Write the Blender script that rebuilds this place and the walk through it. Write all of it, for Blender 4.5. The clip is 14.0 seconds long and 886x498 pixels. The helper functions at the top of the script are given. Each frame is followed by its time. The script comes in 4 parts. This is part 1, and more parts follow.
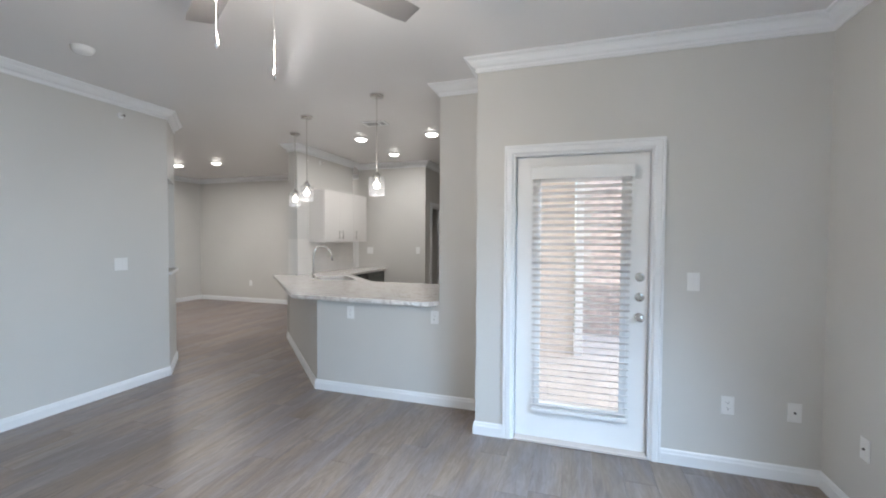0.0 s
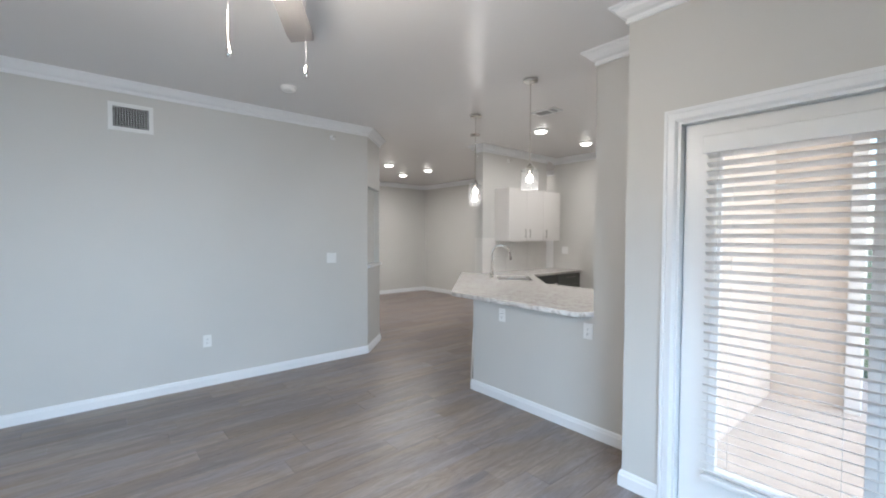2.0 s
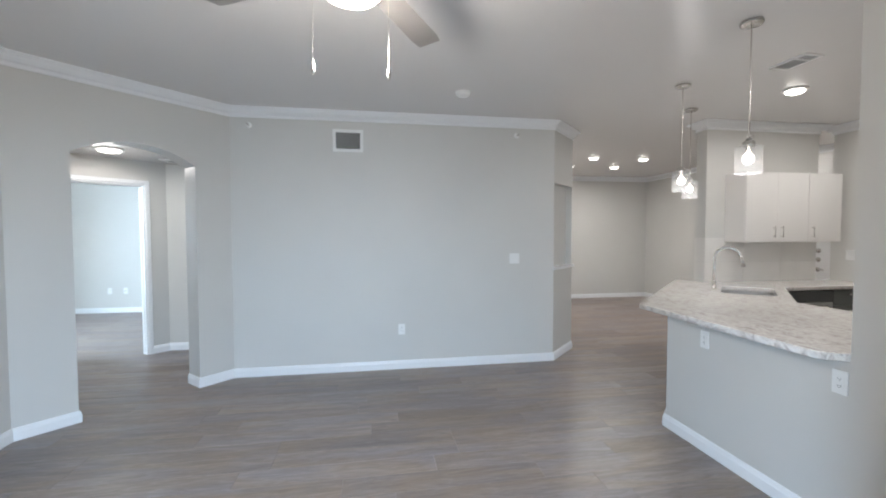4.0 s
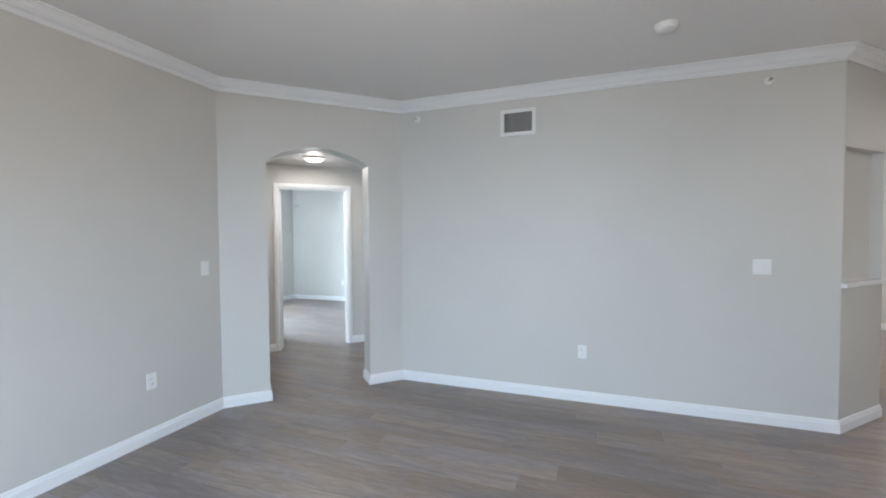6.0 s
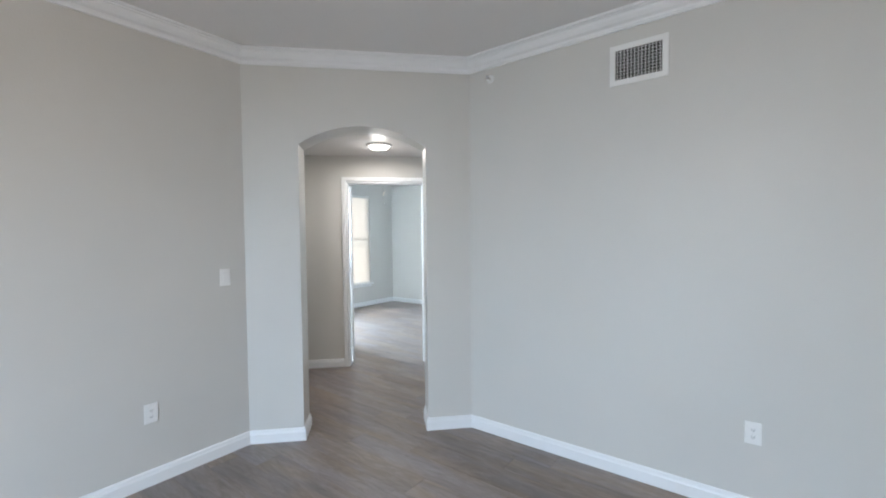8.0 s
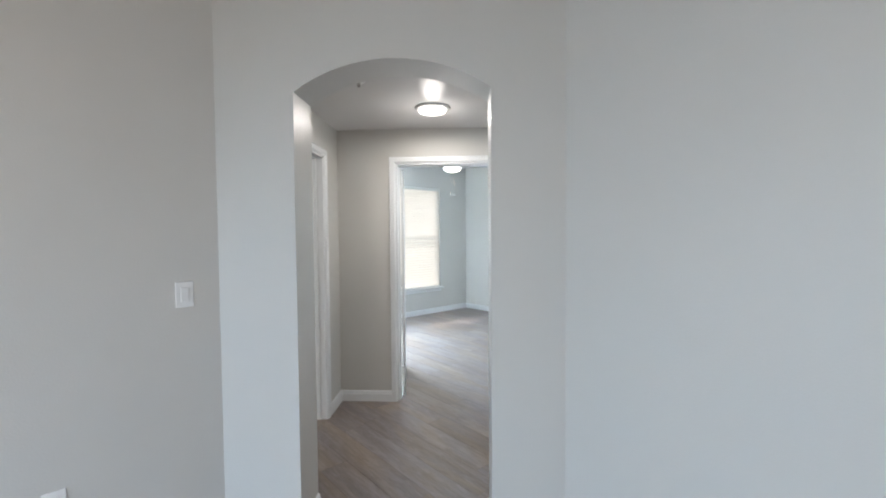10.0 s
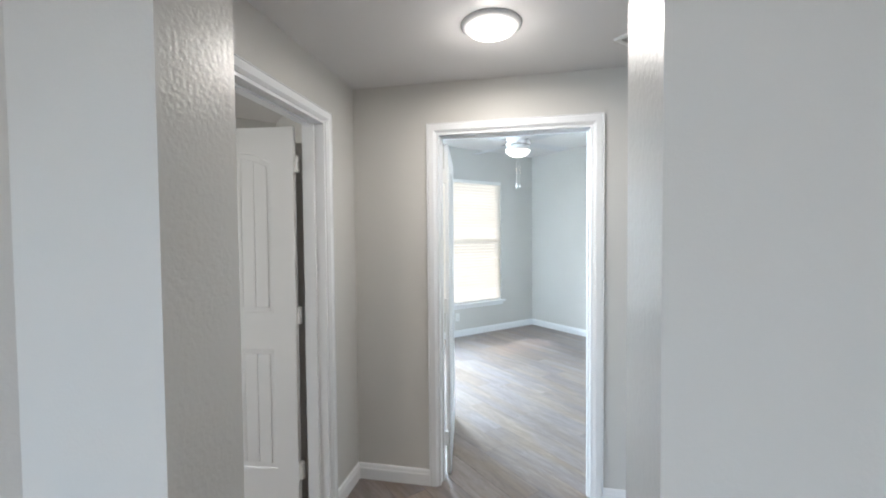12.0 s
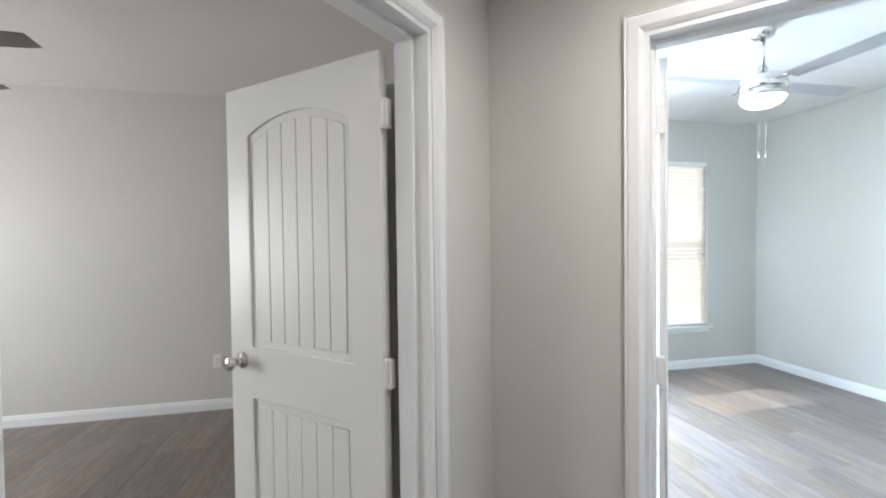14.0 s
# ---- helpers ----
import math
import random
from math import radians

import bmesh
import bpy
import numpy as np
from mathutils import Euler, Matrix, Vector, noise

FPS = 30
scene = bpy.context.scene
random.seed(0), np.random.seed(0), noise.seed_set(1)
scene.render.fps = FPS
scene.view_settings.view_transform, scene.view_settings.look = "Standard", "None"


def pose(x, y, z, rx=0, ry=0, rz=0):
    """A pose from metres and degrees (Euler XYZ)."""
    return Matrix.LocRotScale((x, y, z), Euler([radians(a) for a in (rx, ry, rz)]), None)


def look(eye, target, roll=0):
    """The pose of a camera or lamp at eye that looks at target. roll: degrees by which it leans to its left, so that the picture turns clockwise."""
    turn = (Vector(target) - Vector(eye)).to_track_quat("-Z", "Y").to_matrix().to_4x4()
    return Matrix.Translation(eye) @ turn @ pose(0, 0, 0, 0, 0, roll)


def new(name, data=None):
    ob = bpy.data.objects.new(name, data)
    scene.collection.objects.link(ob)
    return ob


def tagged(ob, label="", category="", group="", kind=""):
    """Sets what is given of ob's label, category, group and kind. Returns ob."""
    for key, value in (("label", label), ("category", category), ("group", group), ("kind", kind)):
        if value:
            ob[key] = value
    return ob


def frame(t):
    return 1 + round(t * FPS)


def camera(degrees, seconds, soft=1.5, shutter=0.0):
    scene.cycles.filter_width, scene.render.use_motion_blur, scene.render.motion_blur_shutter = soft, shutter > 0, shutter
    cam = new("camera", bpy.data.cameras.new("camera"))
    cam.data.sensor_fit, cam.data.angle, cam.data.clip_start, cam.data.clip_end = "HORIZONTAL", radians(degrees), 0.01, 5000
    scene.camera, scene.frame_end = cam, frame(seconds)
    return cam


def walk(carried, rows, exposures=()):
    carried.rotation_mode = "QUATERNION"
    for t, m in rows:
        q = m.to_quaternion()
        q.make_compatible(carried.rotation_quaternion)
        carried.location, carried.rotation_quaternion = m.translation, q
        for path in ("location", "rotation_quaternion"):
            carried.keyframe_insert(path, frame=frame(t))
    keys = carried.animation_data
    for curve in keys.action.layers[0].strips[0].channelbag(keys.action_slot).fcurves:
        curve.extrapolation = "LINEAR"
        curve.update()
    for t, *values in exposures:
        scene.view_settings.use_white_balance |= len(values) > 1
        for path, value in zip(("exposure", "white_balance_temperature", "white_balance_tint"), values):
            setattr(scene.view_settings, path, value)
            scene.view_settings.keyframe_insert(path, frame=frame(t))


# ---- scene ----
cam = camera(93.8, 14.0, soft=2.0)
PATH = [
    (0, (0.347, 0.246, 1.47), (-0.268, 2.149, 1.412), 0.3),
    (0.5, (0.472, 0.442, 1.459), (-0.403, 2.24, 1.398), 0.2),
    (1, (0.584, 0.593, 1.481), (-0.519, 2.26, 1.412), 0.0),
    (1.5, (0.711, 0.74, 1.487), (-0.616, 2.235, 1.416), 0.1),
    (2, (0.784, 0.893, 1.465), (-0.742, 2.185, 1.399), 0.2),
    (2.5, (0.852, 1.037, 1.486), (-0.839, 2.102, 1.409), -0.0),
    (3, (0.883, 1.16, 1.485), (-0.936, 1.989, 1.41), -0.1),
    (3.5, (0.864, 1.281, 1.484), (-1.048, 1.865, 1.412), -0.1),
    (4, (0.808, 1.442, 1.488), (-1.164, 1.766, 1.412), -0.1),
    (6.5, (-0.244, 1.859, 1.45), (-2.043, 0.987, 1.386), -0.5),
    (7, (-0.544, 1.868, 1.463), (-2.272, 0.863, 1.396), -0.6),
    (7.5, (-0.813, 1.821, 1.466), (-2.483, 0.722, 1.395), -0.6),
    (8, (-1.088, 1.724, 1.47), (-2.684, 0.52, 1.404), -0.6),
    (10.5, (-2.295, 0.797, 1.464), (-3.566, -0.747, 1.395), -0.5),
    (11, (-2.512, 0.558, 1.463), (-3.728, -1.029, 1.4), -0.5),
    (11.5, (-2.684, 0.332, 1.483), (-3.846, -1.294, 1.416), -0.2),
    (12, (-2.855, 0.109, 1.481), (-3.953, -1.561, 1.419), -0.5),
    (12.5, (-3.015, -0.096, 1.486), (-4.032, -1.817, 1.423), -0.5),
    (13, (-3.144, -0.354, 1.477), (-3.987, -2.167, 1.423), -0.8),
    (13.5, (-3.236, -0.614, 1.483), (-3.877, -2.508, 1.434), -0.8),
    (14, (-3.319, -0.854, 1.478), (-3.728, -2.812, 1.434), -0.7),
]
walk(cam, [(t, look(eye, target, roll)) for t, eye, target, roll in PATH],
     exposures=[(0.0, 0.11, 5880, 9), (4.0, 0.11, 5940, 9), (7.0, 0.12, 6080, 10), (10.5, 0.11, 6140, 10), (12.5, 0.28, 6120, 10), (14.0, 0.30, 6120, 10)])

# ---------------- world, sun, large lights ----------------
CEIL = 2.765
HALL_CEIL = 2.365
SUN_ELEV, SUN_STRENGTH, SKY = 62.0, 5.0, 0.42
WINDOW_LIGHT, BED_LIGHT, ROOM_LIGHT = 118.0, 275.0, 60.0
DOWN_WATTS, PENDANT_WATTS, FAN_WATTS, HALL_WATTS = 9.0, 2.0, 48.0, 9.0
PATIO_FILL, DINING_WATTS = 105.0, 14.0
WARM = (1.0, 0.915, 0.82)
COOL = (0.64, 0.825, 1.0)
FAN_WARM = (1.0, 0.86, 0.71)

world = bpy.data.worlds.new("world")
scene.world = world
world.use_nodes = True
wn = world.node_tree
sky = wn.nodes.new("ShaderNodeTexSky")
sky.sky_type = "NISHITA"
sky.sun_disc = False
sky.sun_elevation = radians(SUN_ELEV)
sky.sun_rotation = radians(180)
wn.links.new(sky.outputs[0], wn.nodes["Background"].inputs[0])
wn.nodes["Background"].inputs[1].default_value = SKY

sun_data = bpy.data.lights.new("sun", "SUN")
sun_data.energy, sun_data.angle, sun_data.color = SUN_STRENGTH, radians(0.5), (1.0, 0.95, 0.87)
sun = new("sun", sun_data)
sun.matrix_world = look((-6.5, -12.0, 6.0), (-6.55, -12.0 + math.cos(radians(SUN_ELEV)), 6.0 - math.sin(radians(SUN_ELEV))))


def area_lamp(name, eye, target, w, h, watts, colour, shape="RECTANGLE", spread=180):
    d = bpy.data.lights.new(name, "AREA")
    d.shape, d.size, d.size_y, d.energy, d.color = shape, w, h, watts, colour
    d.spread = radians(spread)
    ob = new(name, d)
    ob.matrix_world = look(eye, target)
    return ob


# daylight lamps at the living room window and at two added bedroom windows
area_lamp("living_window_light", (1.73, 1.0, 1.35), (0.0, 1.0, -0.45), 2.0, 1.5, WINDOW_LIGHT, COOL, spread=133)
# bedroom fill, placed before a window that is added and never in view
area_lamp("bedroom_fill_light", (-5.0, -4.80, 1.45), (-4.35, -2.8, 1.15), 0.85, 1.5, BED_LIGHT, (0.69, 0.865, 1.0))
# fill for the second bedroom, at an added window out of view
area_lamp("second_bedroom_fill_light", (1.25, -3.2, 1.4), (-1.0, -3.2, 1.55), 1.3, 1.4, ROOM_LIGHT, (1.0, 0.97, 0.90))

# fill lamp added out of view to brighten the patio behind the door
area_lamp("patio_fill_lamp", (3.1, 4.7, 2.0), (0.7, 4.7, 0.0), 2.2, 1.7, PATIO_FILL, (1.0, 0.92, 0.83))


# ---------------- materials ----------------
def mat(name, colour, rough=0.5, metal=0.0, bump=0.0, scale=60.0, vary=0.04, detail_scale=3.0, spec=0.5, coat=0.0):
    """Paint-like surface: two scales of variation and a fine relief."""
    m = bpy.data.materials.new(name)
    m.use_nodes = True
    nt = m.node_tree
    b = nt.nodes["Principled BSDF"]
    b.inputs["Roughness"].default_value = rough
    b.inputs["Metallic"].default_value = metal
    b.inputs["Specular IOR Level"].default_value = spec
    b.inputs["Coat Weight"].default_value = coat
    tc = nt.nodes.new("ShaderNodeTexCoord")
    n1 = nt.nodes.new("ShaderNodeTexNoise")
    n1.inputs["Scale"].default_value = detail_scale
    n1.inputs["Detail"].default_value = 6
    nt.links.new(tc.outputs["Object"], n1.inputs["Vector"])
    ramp = nt.nodes.new("ShaderNodeMapRange")
    ramp.inputs["From Min"].default_value, ramp.inputs["From Max"].default_value = 0.3, 0.7
    ramp.inputs["To Min"].default_value, ramp.inputs["To Max"].default_value = 1 - vary, 1 + vary
    nt.links.new(n1.outputs["Fac"], ramp.inputs["Value"])
    mul = nt.nodes.new("ShaderNodeVectorMath")
    mul.operation = "SCALE"
    mul.inputs[0].default_value = colour
    nt.links.new(ramp.outputs[0], mul.inputs["Scale"])
    nt.links.new(mul.outputs[0], b.inputs["Base Color"])
    if bump:
        n2 = nt.nodes.new("ShaderNodeTexNoise")
        n2.inputs["Scale"].default_value = scale
        n2.inputs["Detail"].default_value = 3
        nt.links.new(tc.outputs["Object"], n2.inputs["Vector"])
        bp = nt.nodes.new("ShaderNodeBump")
        bp.inputs["Strength"].default_value = bump
        bp.inputs["Distance"].default_value = 0.004
        nt.links.new(n2.outputs["Fac"], bp.inputs["Height"])
        nt.links.new(bp.outputs[0], b.inputs["Normal"])
    return m


def glow(name, colour, strength):
    m = bpy.data.materials.new(name)
    m.use_nodes = True
    b = m.node_tree.nodes["Principled BSDF"]
    b.inputs["Base Color"].default_value = (0.9, 0.88, 0.85, 1)
    b.inputs["Roughness"].default_value = 0.4
    b.inputs["Emission Color"].default_value = (*colour, 1)
    b.inputs["Emission Strength"].default_value = strength
    return m


def glass_mat(name, tint=(1, 1, 1), rough=0.0, ior=1.45):
    m = bpy.data.materials.new(name)
    m.use_nodes = True
    b = m.node_tree.nodes["Principled BSDF"]
    b.inputs["Base Color"].default_value = (*tint, 1)
    b.inputs["Transmission Weight"].default_value = 1.0
    b.inputs["Roughness"].default_value = rough
    b.inputs["IOR"].default_value = ior
    return m


WALL = mat("greige_wall_paint", (0.600, 0.588, 0.560), 0.50, bump=0.14, scale=110, vary=0.02, detail_scale=1.3)
JAMB = mat("greige_semigloss_paint", (0.600, 0.588, 0.560), 0.30, bump=0.36, scale=80, vary=0.02, detail_scale=1.3)
CEILING = mat("ceiling_paint", (0.74, 0.725, 0.715), 0.24, bump=0.16, scale=120, vary=0.015, detail_scale=1.0, spec=0.4)
TRIM = mat("white_trim_paint", (0.80, 0.81, 0.82), 0.34, bump=0.02, scale=40, vary=0.012)
DOORW = mat("white_door_paint", (0.83, 0.83, 0.825), 0.36, bump=0.08, scale=90, vary=0.02)
PLASTIC = mat("white_plastic", (0.80, 0.80, 0.79), 0.35, vary=0.01)
CABINET = mat("white_cabinet_lacquer", (0.70, 0.675, 0.65), 0.34, vary=0.01)
DARKCAB = mat("charcoal_cabinet_paint", (0.105, 0.112, 0.102), 0.34, vary=0.06)
DISHM = mat("dark_stainless_steel", (0.38, 0.38, 0.36), 0.34, metal=0.5, vary=0.05, detail_scale=12)
VENTGREY = mat("shaded_duct_grey", (0.40, 0.40, 0.40), 0.7, vary=0.05)
BLACKM = mat("black_appliance", (0.060, 0.062, 0.060), 0.25, vary=0.05)
STEEL = mat("brushed_nickel", (0.62, 0.60, 0.57), 0.26, metal=1.0, vary=0.05, detail_scale=30)
BRIGHT = mat("polished_nickel", (0.72, 0.70, 0.68), 0.15, metal=1.0, vary=0.03, detail_scale=20)
SINKM = mat("sink_stainless_steel", (0.55, 0.55, 0.55), 0.3, metal=1.0, vary=0.05, detail_scale=20)
DARK = mat("dark_void", (0.03, 0.03, 0.03), 0.8, vary=0.1)
BLADE = mat("grey_fan_blade", (0.30, 0.29, 0.285), 0.45, vary=0.05)
BLADE2 = mat("pale_fan_blade", (0.42, 0.42, 0.43), 0.4, vary=0.04)
BLIND = mat("white_blind_slat", (0.80, 0.80, 0.79), 0.4, vary=0.02)
CONCRETE = mat("patio_concrete", (0.68, 0.63, 0.59), 0.8, bump=0.3, scale=30, vary=0.1)
STUCCO = mat("beige_stucco", (0.72, 0.64, 0.57), 0.85, bump=0.4, scale=60, vary=0.06)
BRICK = mat("red_brown_brick", (0.50, 0.40, 0.36), 0.85, bump=0.4, scale=50, vary=0.25, detail_scale=9)
MORTAR = mat("grey_mortar", (0.50, 0.47, 0.44), 0.9, bump=0.4, scale=80, vary=0.08)
GROUND = mat("grass_ground", (0.09, 0.11, 0.05), 0.9, bump=0.4, scale=20, vary=0.25)
TILE = mat("white_marble_tile", (0.74, 0.72, 0.69), 0.18, vary=0.05, detail_scale=2.2)
LAMP_DISC = glow("downlight_diffuser", (1.0, 0.90, 0.76), 7.0)
BULB = glow("pendant_bulb", (1.0, 0.90, 0.76), 6.0)
BOWL = glow("frosted_light_bowl", (1.0, 0.90, 0.74), 1.2)
BOWL2 = glow("frosted_bedroom_bowl", (1.0, 0.93, 0.82), 1.6)
HALL_DISC = glow("hall_light_diffuser", (1.0, 0.90, 0.76), 6.0)
GLASS = glass_mat("clear_glass")


def thin_glass(name, tint, share):
    """Thin clear glass with faint seeds: mostly see-through, with a glossy skin."""
    m = bpy.data.materials.new(name)
    m.use_nodes = True
    nt = m.node_tree
    b = nt.nodes["Principled BSDF"]
    b.inputs["Base Color"].default_value = (0.75, 0.75, 0.75, 1)
    b.inputs["Roughness"].default_value = 0.08
    tr = nt.nodes.new("ShaderNodeBsdfTransparent")
    tr.inputs[0].default_value = (*tint, 1)
    mix = nt.nodes.new("ShaderNodeMixShader")
    no = nt.nodes.new("ShaderNodeTexNoise")
    no.inputs["Scale"].default_value = 90.0
    mr = nt.nodes.new("ShaderNodeMapRange")
    mr.inputs["From Min"].default_value, mr.inputs["From Max"].default_value = 0.35, 0.75
    mr.inputs["To Min"].default_value, mr.inputs["To Max"].default_value = share * 0.6, share * 1.8
    nt.links.new(no.outputs["Fac"], mr.inputs["Value"])
    nt.links.new(mr.outputs[0], mix.inputs[0])
    nt.links.new(tr.outputs[0], mix.inputs[1])
    nt.links.new(b.outputs[0], mix.inputs[2])
    nt.links.new(mix.outputs[0], nt.nodes["Material Output"].inputs[0])
    return m


def translucent(name, colour, share):
    """Thin painted vinyl that lets part of the daylight through."""
    m = bpy.data.materials.new(name)
    m.use_nodes = True
    nt = m.node_tree
    b = nt.nodes["Principled BSDF"]
    b.inputs["Base Color"].default_value = (*colour, 1)
    b.inputs["Roughness"].default_value = 0.4
    tr = nt.nodes.new("ShaderNodeBsdfTranslucent")
    tr.inputs[0].default_value = (*colour, 1)
    mix = nt.nodes.new("ShaderNodeMixShader")
    mix.inputs[0].default_value = share
    nt.links.new(b.outputs[0], mix.inputs[1])
    nt.links.new(tr.outputs[0], mix.inputs[2])
    nt.links.new(mix.outputs[0], nt.nodes["Material Output"].inputs[0])
    return m


SHADE_GLASS = thin_glass("seeded_shade_glass", (0.98, 0.98, 0.98), 0.05)
SHADE_RIM = thin_glass("thick_shade_glass_edge", (0.97, 0.98, 0.98), 0.12)
PANE_GLASS = thin_glass("window_pane_glass", (0.98, 0.99, 0.99), 0.05)
DOOR_SLAT = translucent("white_faux_wood_slat", (0.88, 0.87, 0.86), 0.5)
SLAT = translucent("white_vinyl_slat", (0.92, 0.89, 0.85), 0.85)
# self-lit backdrop, added so the bedroom window and its slats read white
SKYGLOW = glow("glowing_window_backdrop", (1.0, 0.94, 0.86), 1.4)
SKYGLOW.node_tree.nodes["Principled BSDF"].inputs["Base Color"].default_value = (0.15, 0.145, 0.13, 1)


def floor_material():
    """Grey-brown wood-look vinyl planks, grain along y."""
    m = bpy.data.materials.new("grey_brown_plank")
    m.use_nodes = True
    nt = m.node_tree
    N, L = nt.nodes.new, nt.links.new
    b = nt.nodes["Principled BSDF"]
    geo = N("ShaderNodeNewGeometry")
    info = N("ShaderNodeObjectInfo")
    off = N("ShaderNodeVectorMath")
    off.operation = "MULTIPLY_ADD"
    comb = N("ShaderNodeCombineXYZ")
    add = N("ShaderNodeMath")
    add.operation = "ADD"
    L(info.outputs["Random"], add.inputs[0])
    L(geo.outputs["Random Per Island"], add.inputs[1])
    L(add.outputs[0], comb.inputs[0])
    L(add.outputs[0], comb.inputs[1])
    L(comb.outputs[0], off.inputs[0])
    off.inputs[1].default_value = (17.0, 31.0, 0.0)
    L(geo.outputs["Position"], off.inputs[2])
    mp = N("ShaderNodeMapping")
    mp.inputs["Scale"].default_value = (27.0, 4.2, 1.0)
    L(off.outputs[0], mp.inputs[0])
    grain = N("ShaderNodeTexNoise")
    grain.inputs["Scale"].default_value = 1.0
    grain.inputs["Detail"].default_value = 8
    grain.inputs["Roughness"].default_value = 0.65
    grain.inputs["Distortion"].default_value = 1.8
    L(mp.outputs[0], grain.inputs["Vector"])
    mp2 = N("ShaderNodeMapping")
    mp2.inputs["Scale"].default_value = (7.0, 0.8, 1.0)
    L(off.outputs[0], mp2.inputs[0])
    broad = N("ShaderNodeTexNoise")
    broad.inputs["Scale"].default_value = 1.0
    broad.inputs["Detail"].default_value = 4
    broad.inputs["Distortion"].default_value = 2.0
    L(mp2.outputs[0], broad.inputs["Vector"])
    mix = N("ShaderNodeMath")
    mix.operation = "MULTIPLY_ADD"
    mix.inputs[1].default_value = 0.6
    L(grain.outputs["Fac"], mix.inputs[0])
    sc = N("ShaderNodeMath")
    sc.operation = "MULTIPLY"
    sc.inputs[1].default_value = 0.4
    L(broad.outputs["Fac"], sc.inputs[0])
    L(sc.outputs[0], mix.inputs[2])
    tint = N("ShaderNodeMath")
    tint.operation = "MULTIPLY_ADD"
    fr = N("ShaderNodeMath")
    fr.operation = "FRACT"
    L(add.outputs[0], fr.inputs[0])
    tint.inputs[1].default_value = 0.15
    L(fr.outputs[0], tint.inputs[0])
    L(mix.outputs[0], tint.inputs[2])
    ramp = N("ShaderNodeValToRGB")
    cr = ramp.color_ramp
    cr.elements[0].position, cr.elements[0].color = 0.32, (0.150, 0.114, 0.091, 1)
    cr.elements[1].position, cr.elements[1].color = 0.78, (0.352, 0.288, 0.244, 1)
    e = cr.elements.new(0.55)
    e.color = (0.238, 0.186, 0.150, 1)
    L(tint.outputs[0], ramp.inputs[0])
    # blue-grey patches over the brown print: plank tone plus painted-in sky sheen
    mp3 = N("ShaderNodeMapping")
    mp3.inputs["Scale"].default_value = (4.5, 1.1, 1.0)
    L(off.outputs[0], mp3.inputs[0])
    sheen_tone = N("ShaderNodeTexNoise")
    sheen_tone.inputs["Scale"].default_value = 1.0
    sheen_tone.inputs["Detail"].default_value = 5
    sheen_tone.inputs["Distortion"].default_value = 0.8
    L(mp3.outputs[0], sheen_tone.inputs["Vector"])
    wr = N("ShaderNodeMapRange")
    wr.inputs["From Min"].default_value, wr.inputs["From Max"].default_value = 0.36, 0.60
    wr.inputs["To Min"].default_value, wr.inputs["To Max"].default_value = 0.0, 0.8
    L(sheen_tone.outputs["Fac"], wr.inputs["Value"])
    blend = N("ShaderNodeMix")
    blend.data_type, blend.blend_type = "RGBA", "MULTIPLY"
    L(wr.outputs[0], blend.inputs["Factor"])
    L(ramp.outputs[0], blend.inputs["A"])
    blend.inputs["B"].default_value = (0.80, 0.90, 1.14, 1)
    L(blend.outputs["Result"], b.inputs["Base Color"])
    rr = N("ShaderNodeMapRange")
    rr.inputs["To Min"].default_value, rr.inputs["To Max"].default_value = 0.33, 0.40
    L(grain.outputs["Fac"], rr.inputs["Value"])
    L(rr.outputs[0], b.inputs["Roughness"])
    bp = N("ShaderNodeBump")
    bp.inputs["Strength"].default_value = 0.10
    bp.inputs["Distance"].default_value = 0.002
    L(grain.outputs["Fac"], bp.inputs["Height"])
    L(bp.outputs[0], b.inputs["Normal"])
    return m


PLANK = floor_material()


def granite_material():
    """Pale polished quartz with beige and grey streaks."""
    m = bpy.data.materials.new("pale_veined_quartz")
    m.use_nodes = True
    nt = m.node_tree
    N, L = nt.nodes.new, nt.links.new
    b = nt.nodes["Principled BSDF"]
    b.inputs["Roughness"].default_value = 0.06
    tc = N("ShaderNodeTexCoord")
    mp = N("ShaderNodeMapping")
    mp.inputs["Rotation"].default_value = (0, 0, radians(20))
    mp.inputs["Scale"].default_value = (11.0, 27.0, 14.0)
    L(tc.outputs["Object"], mp.inputs[0])
    n = N("ShaderNodeTexNoise")
    n.inputs["Scale"].default_value = 1.0
    n.inputs["Detail"].default_value = 9
    n.inputs["Roughness"].default_value = 0.68
    n.inputs["Distortion"].default_value = 1.6
    L(mp.outputs[0], n.inputs["Vector"])
    ramp = N("ShaderNodeValToRGB")
    cr = ramp.color_ramp
    cr.elements[0].position, cr.elements[0].color = 0.31, (0.33, 0.30, 0.28, 1)
    cr.elements[1].position, cr.elements[1].color = 0.62, (0.80, 0.78, 0.75, 1)
    e = cr.elements.new(0.41)
    e.color = (0.56, 0.52, 0.49, 1)
    e = cr.elements.new(0.48)
    e.color = (0.70, 0.67, 0.64, 1)
    L(n.outputs["Fac"], ramp.inputs[0])
    L(ramp.outputs[0], b.inputs["Base Color"])
    return m


QUARTZ = granite_material()


# ---------------- builders ----------------
def part(name, bm, material, parent=None, label="", smooth=False):
    me = bpy.data.meshes.new(name)
    bm.normal_update()
    bm.to_mesh(me)
    bm.free()
    me.materials.append(material)
    if smooth:
        for p in me.polygons:
            p.use_smooth = True
    ob = new(name, me)
    if parent is not None:
        ob.parent = parent
    if label:
        tagged(ob, label=label)
    return ob


def empty(name, m, label="", category="", group="", kind=""):
    ob = new(name)
    ob.empty_display_size = 0.1
    ob.matrix_world = m
    return tagged(ob, label, category, group, kind)


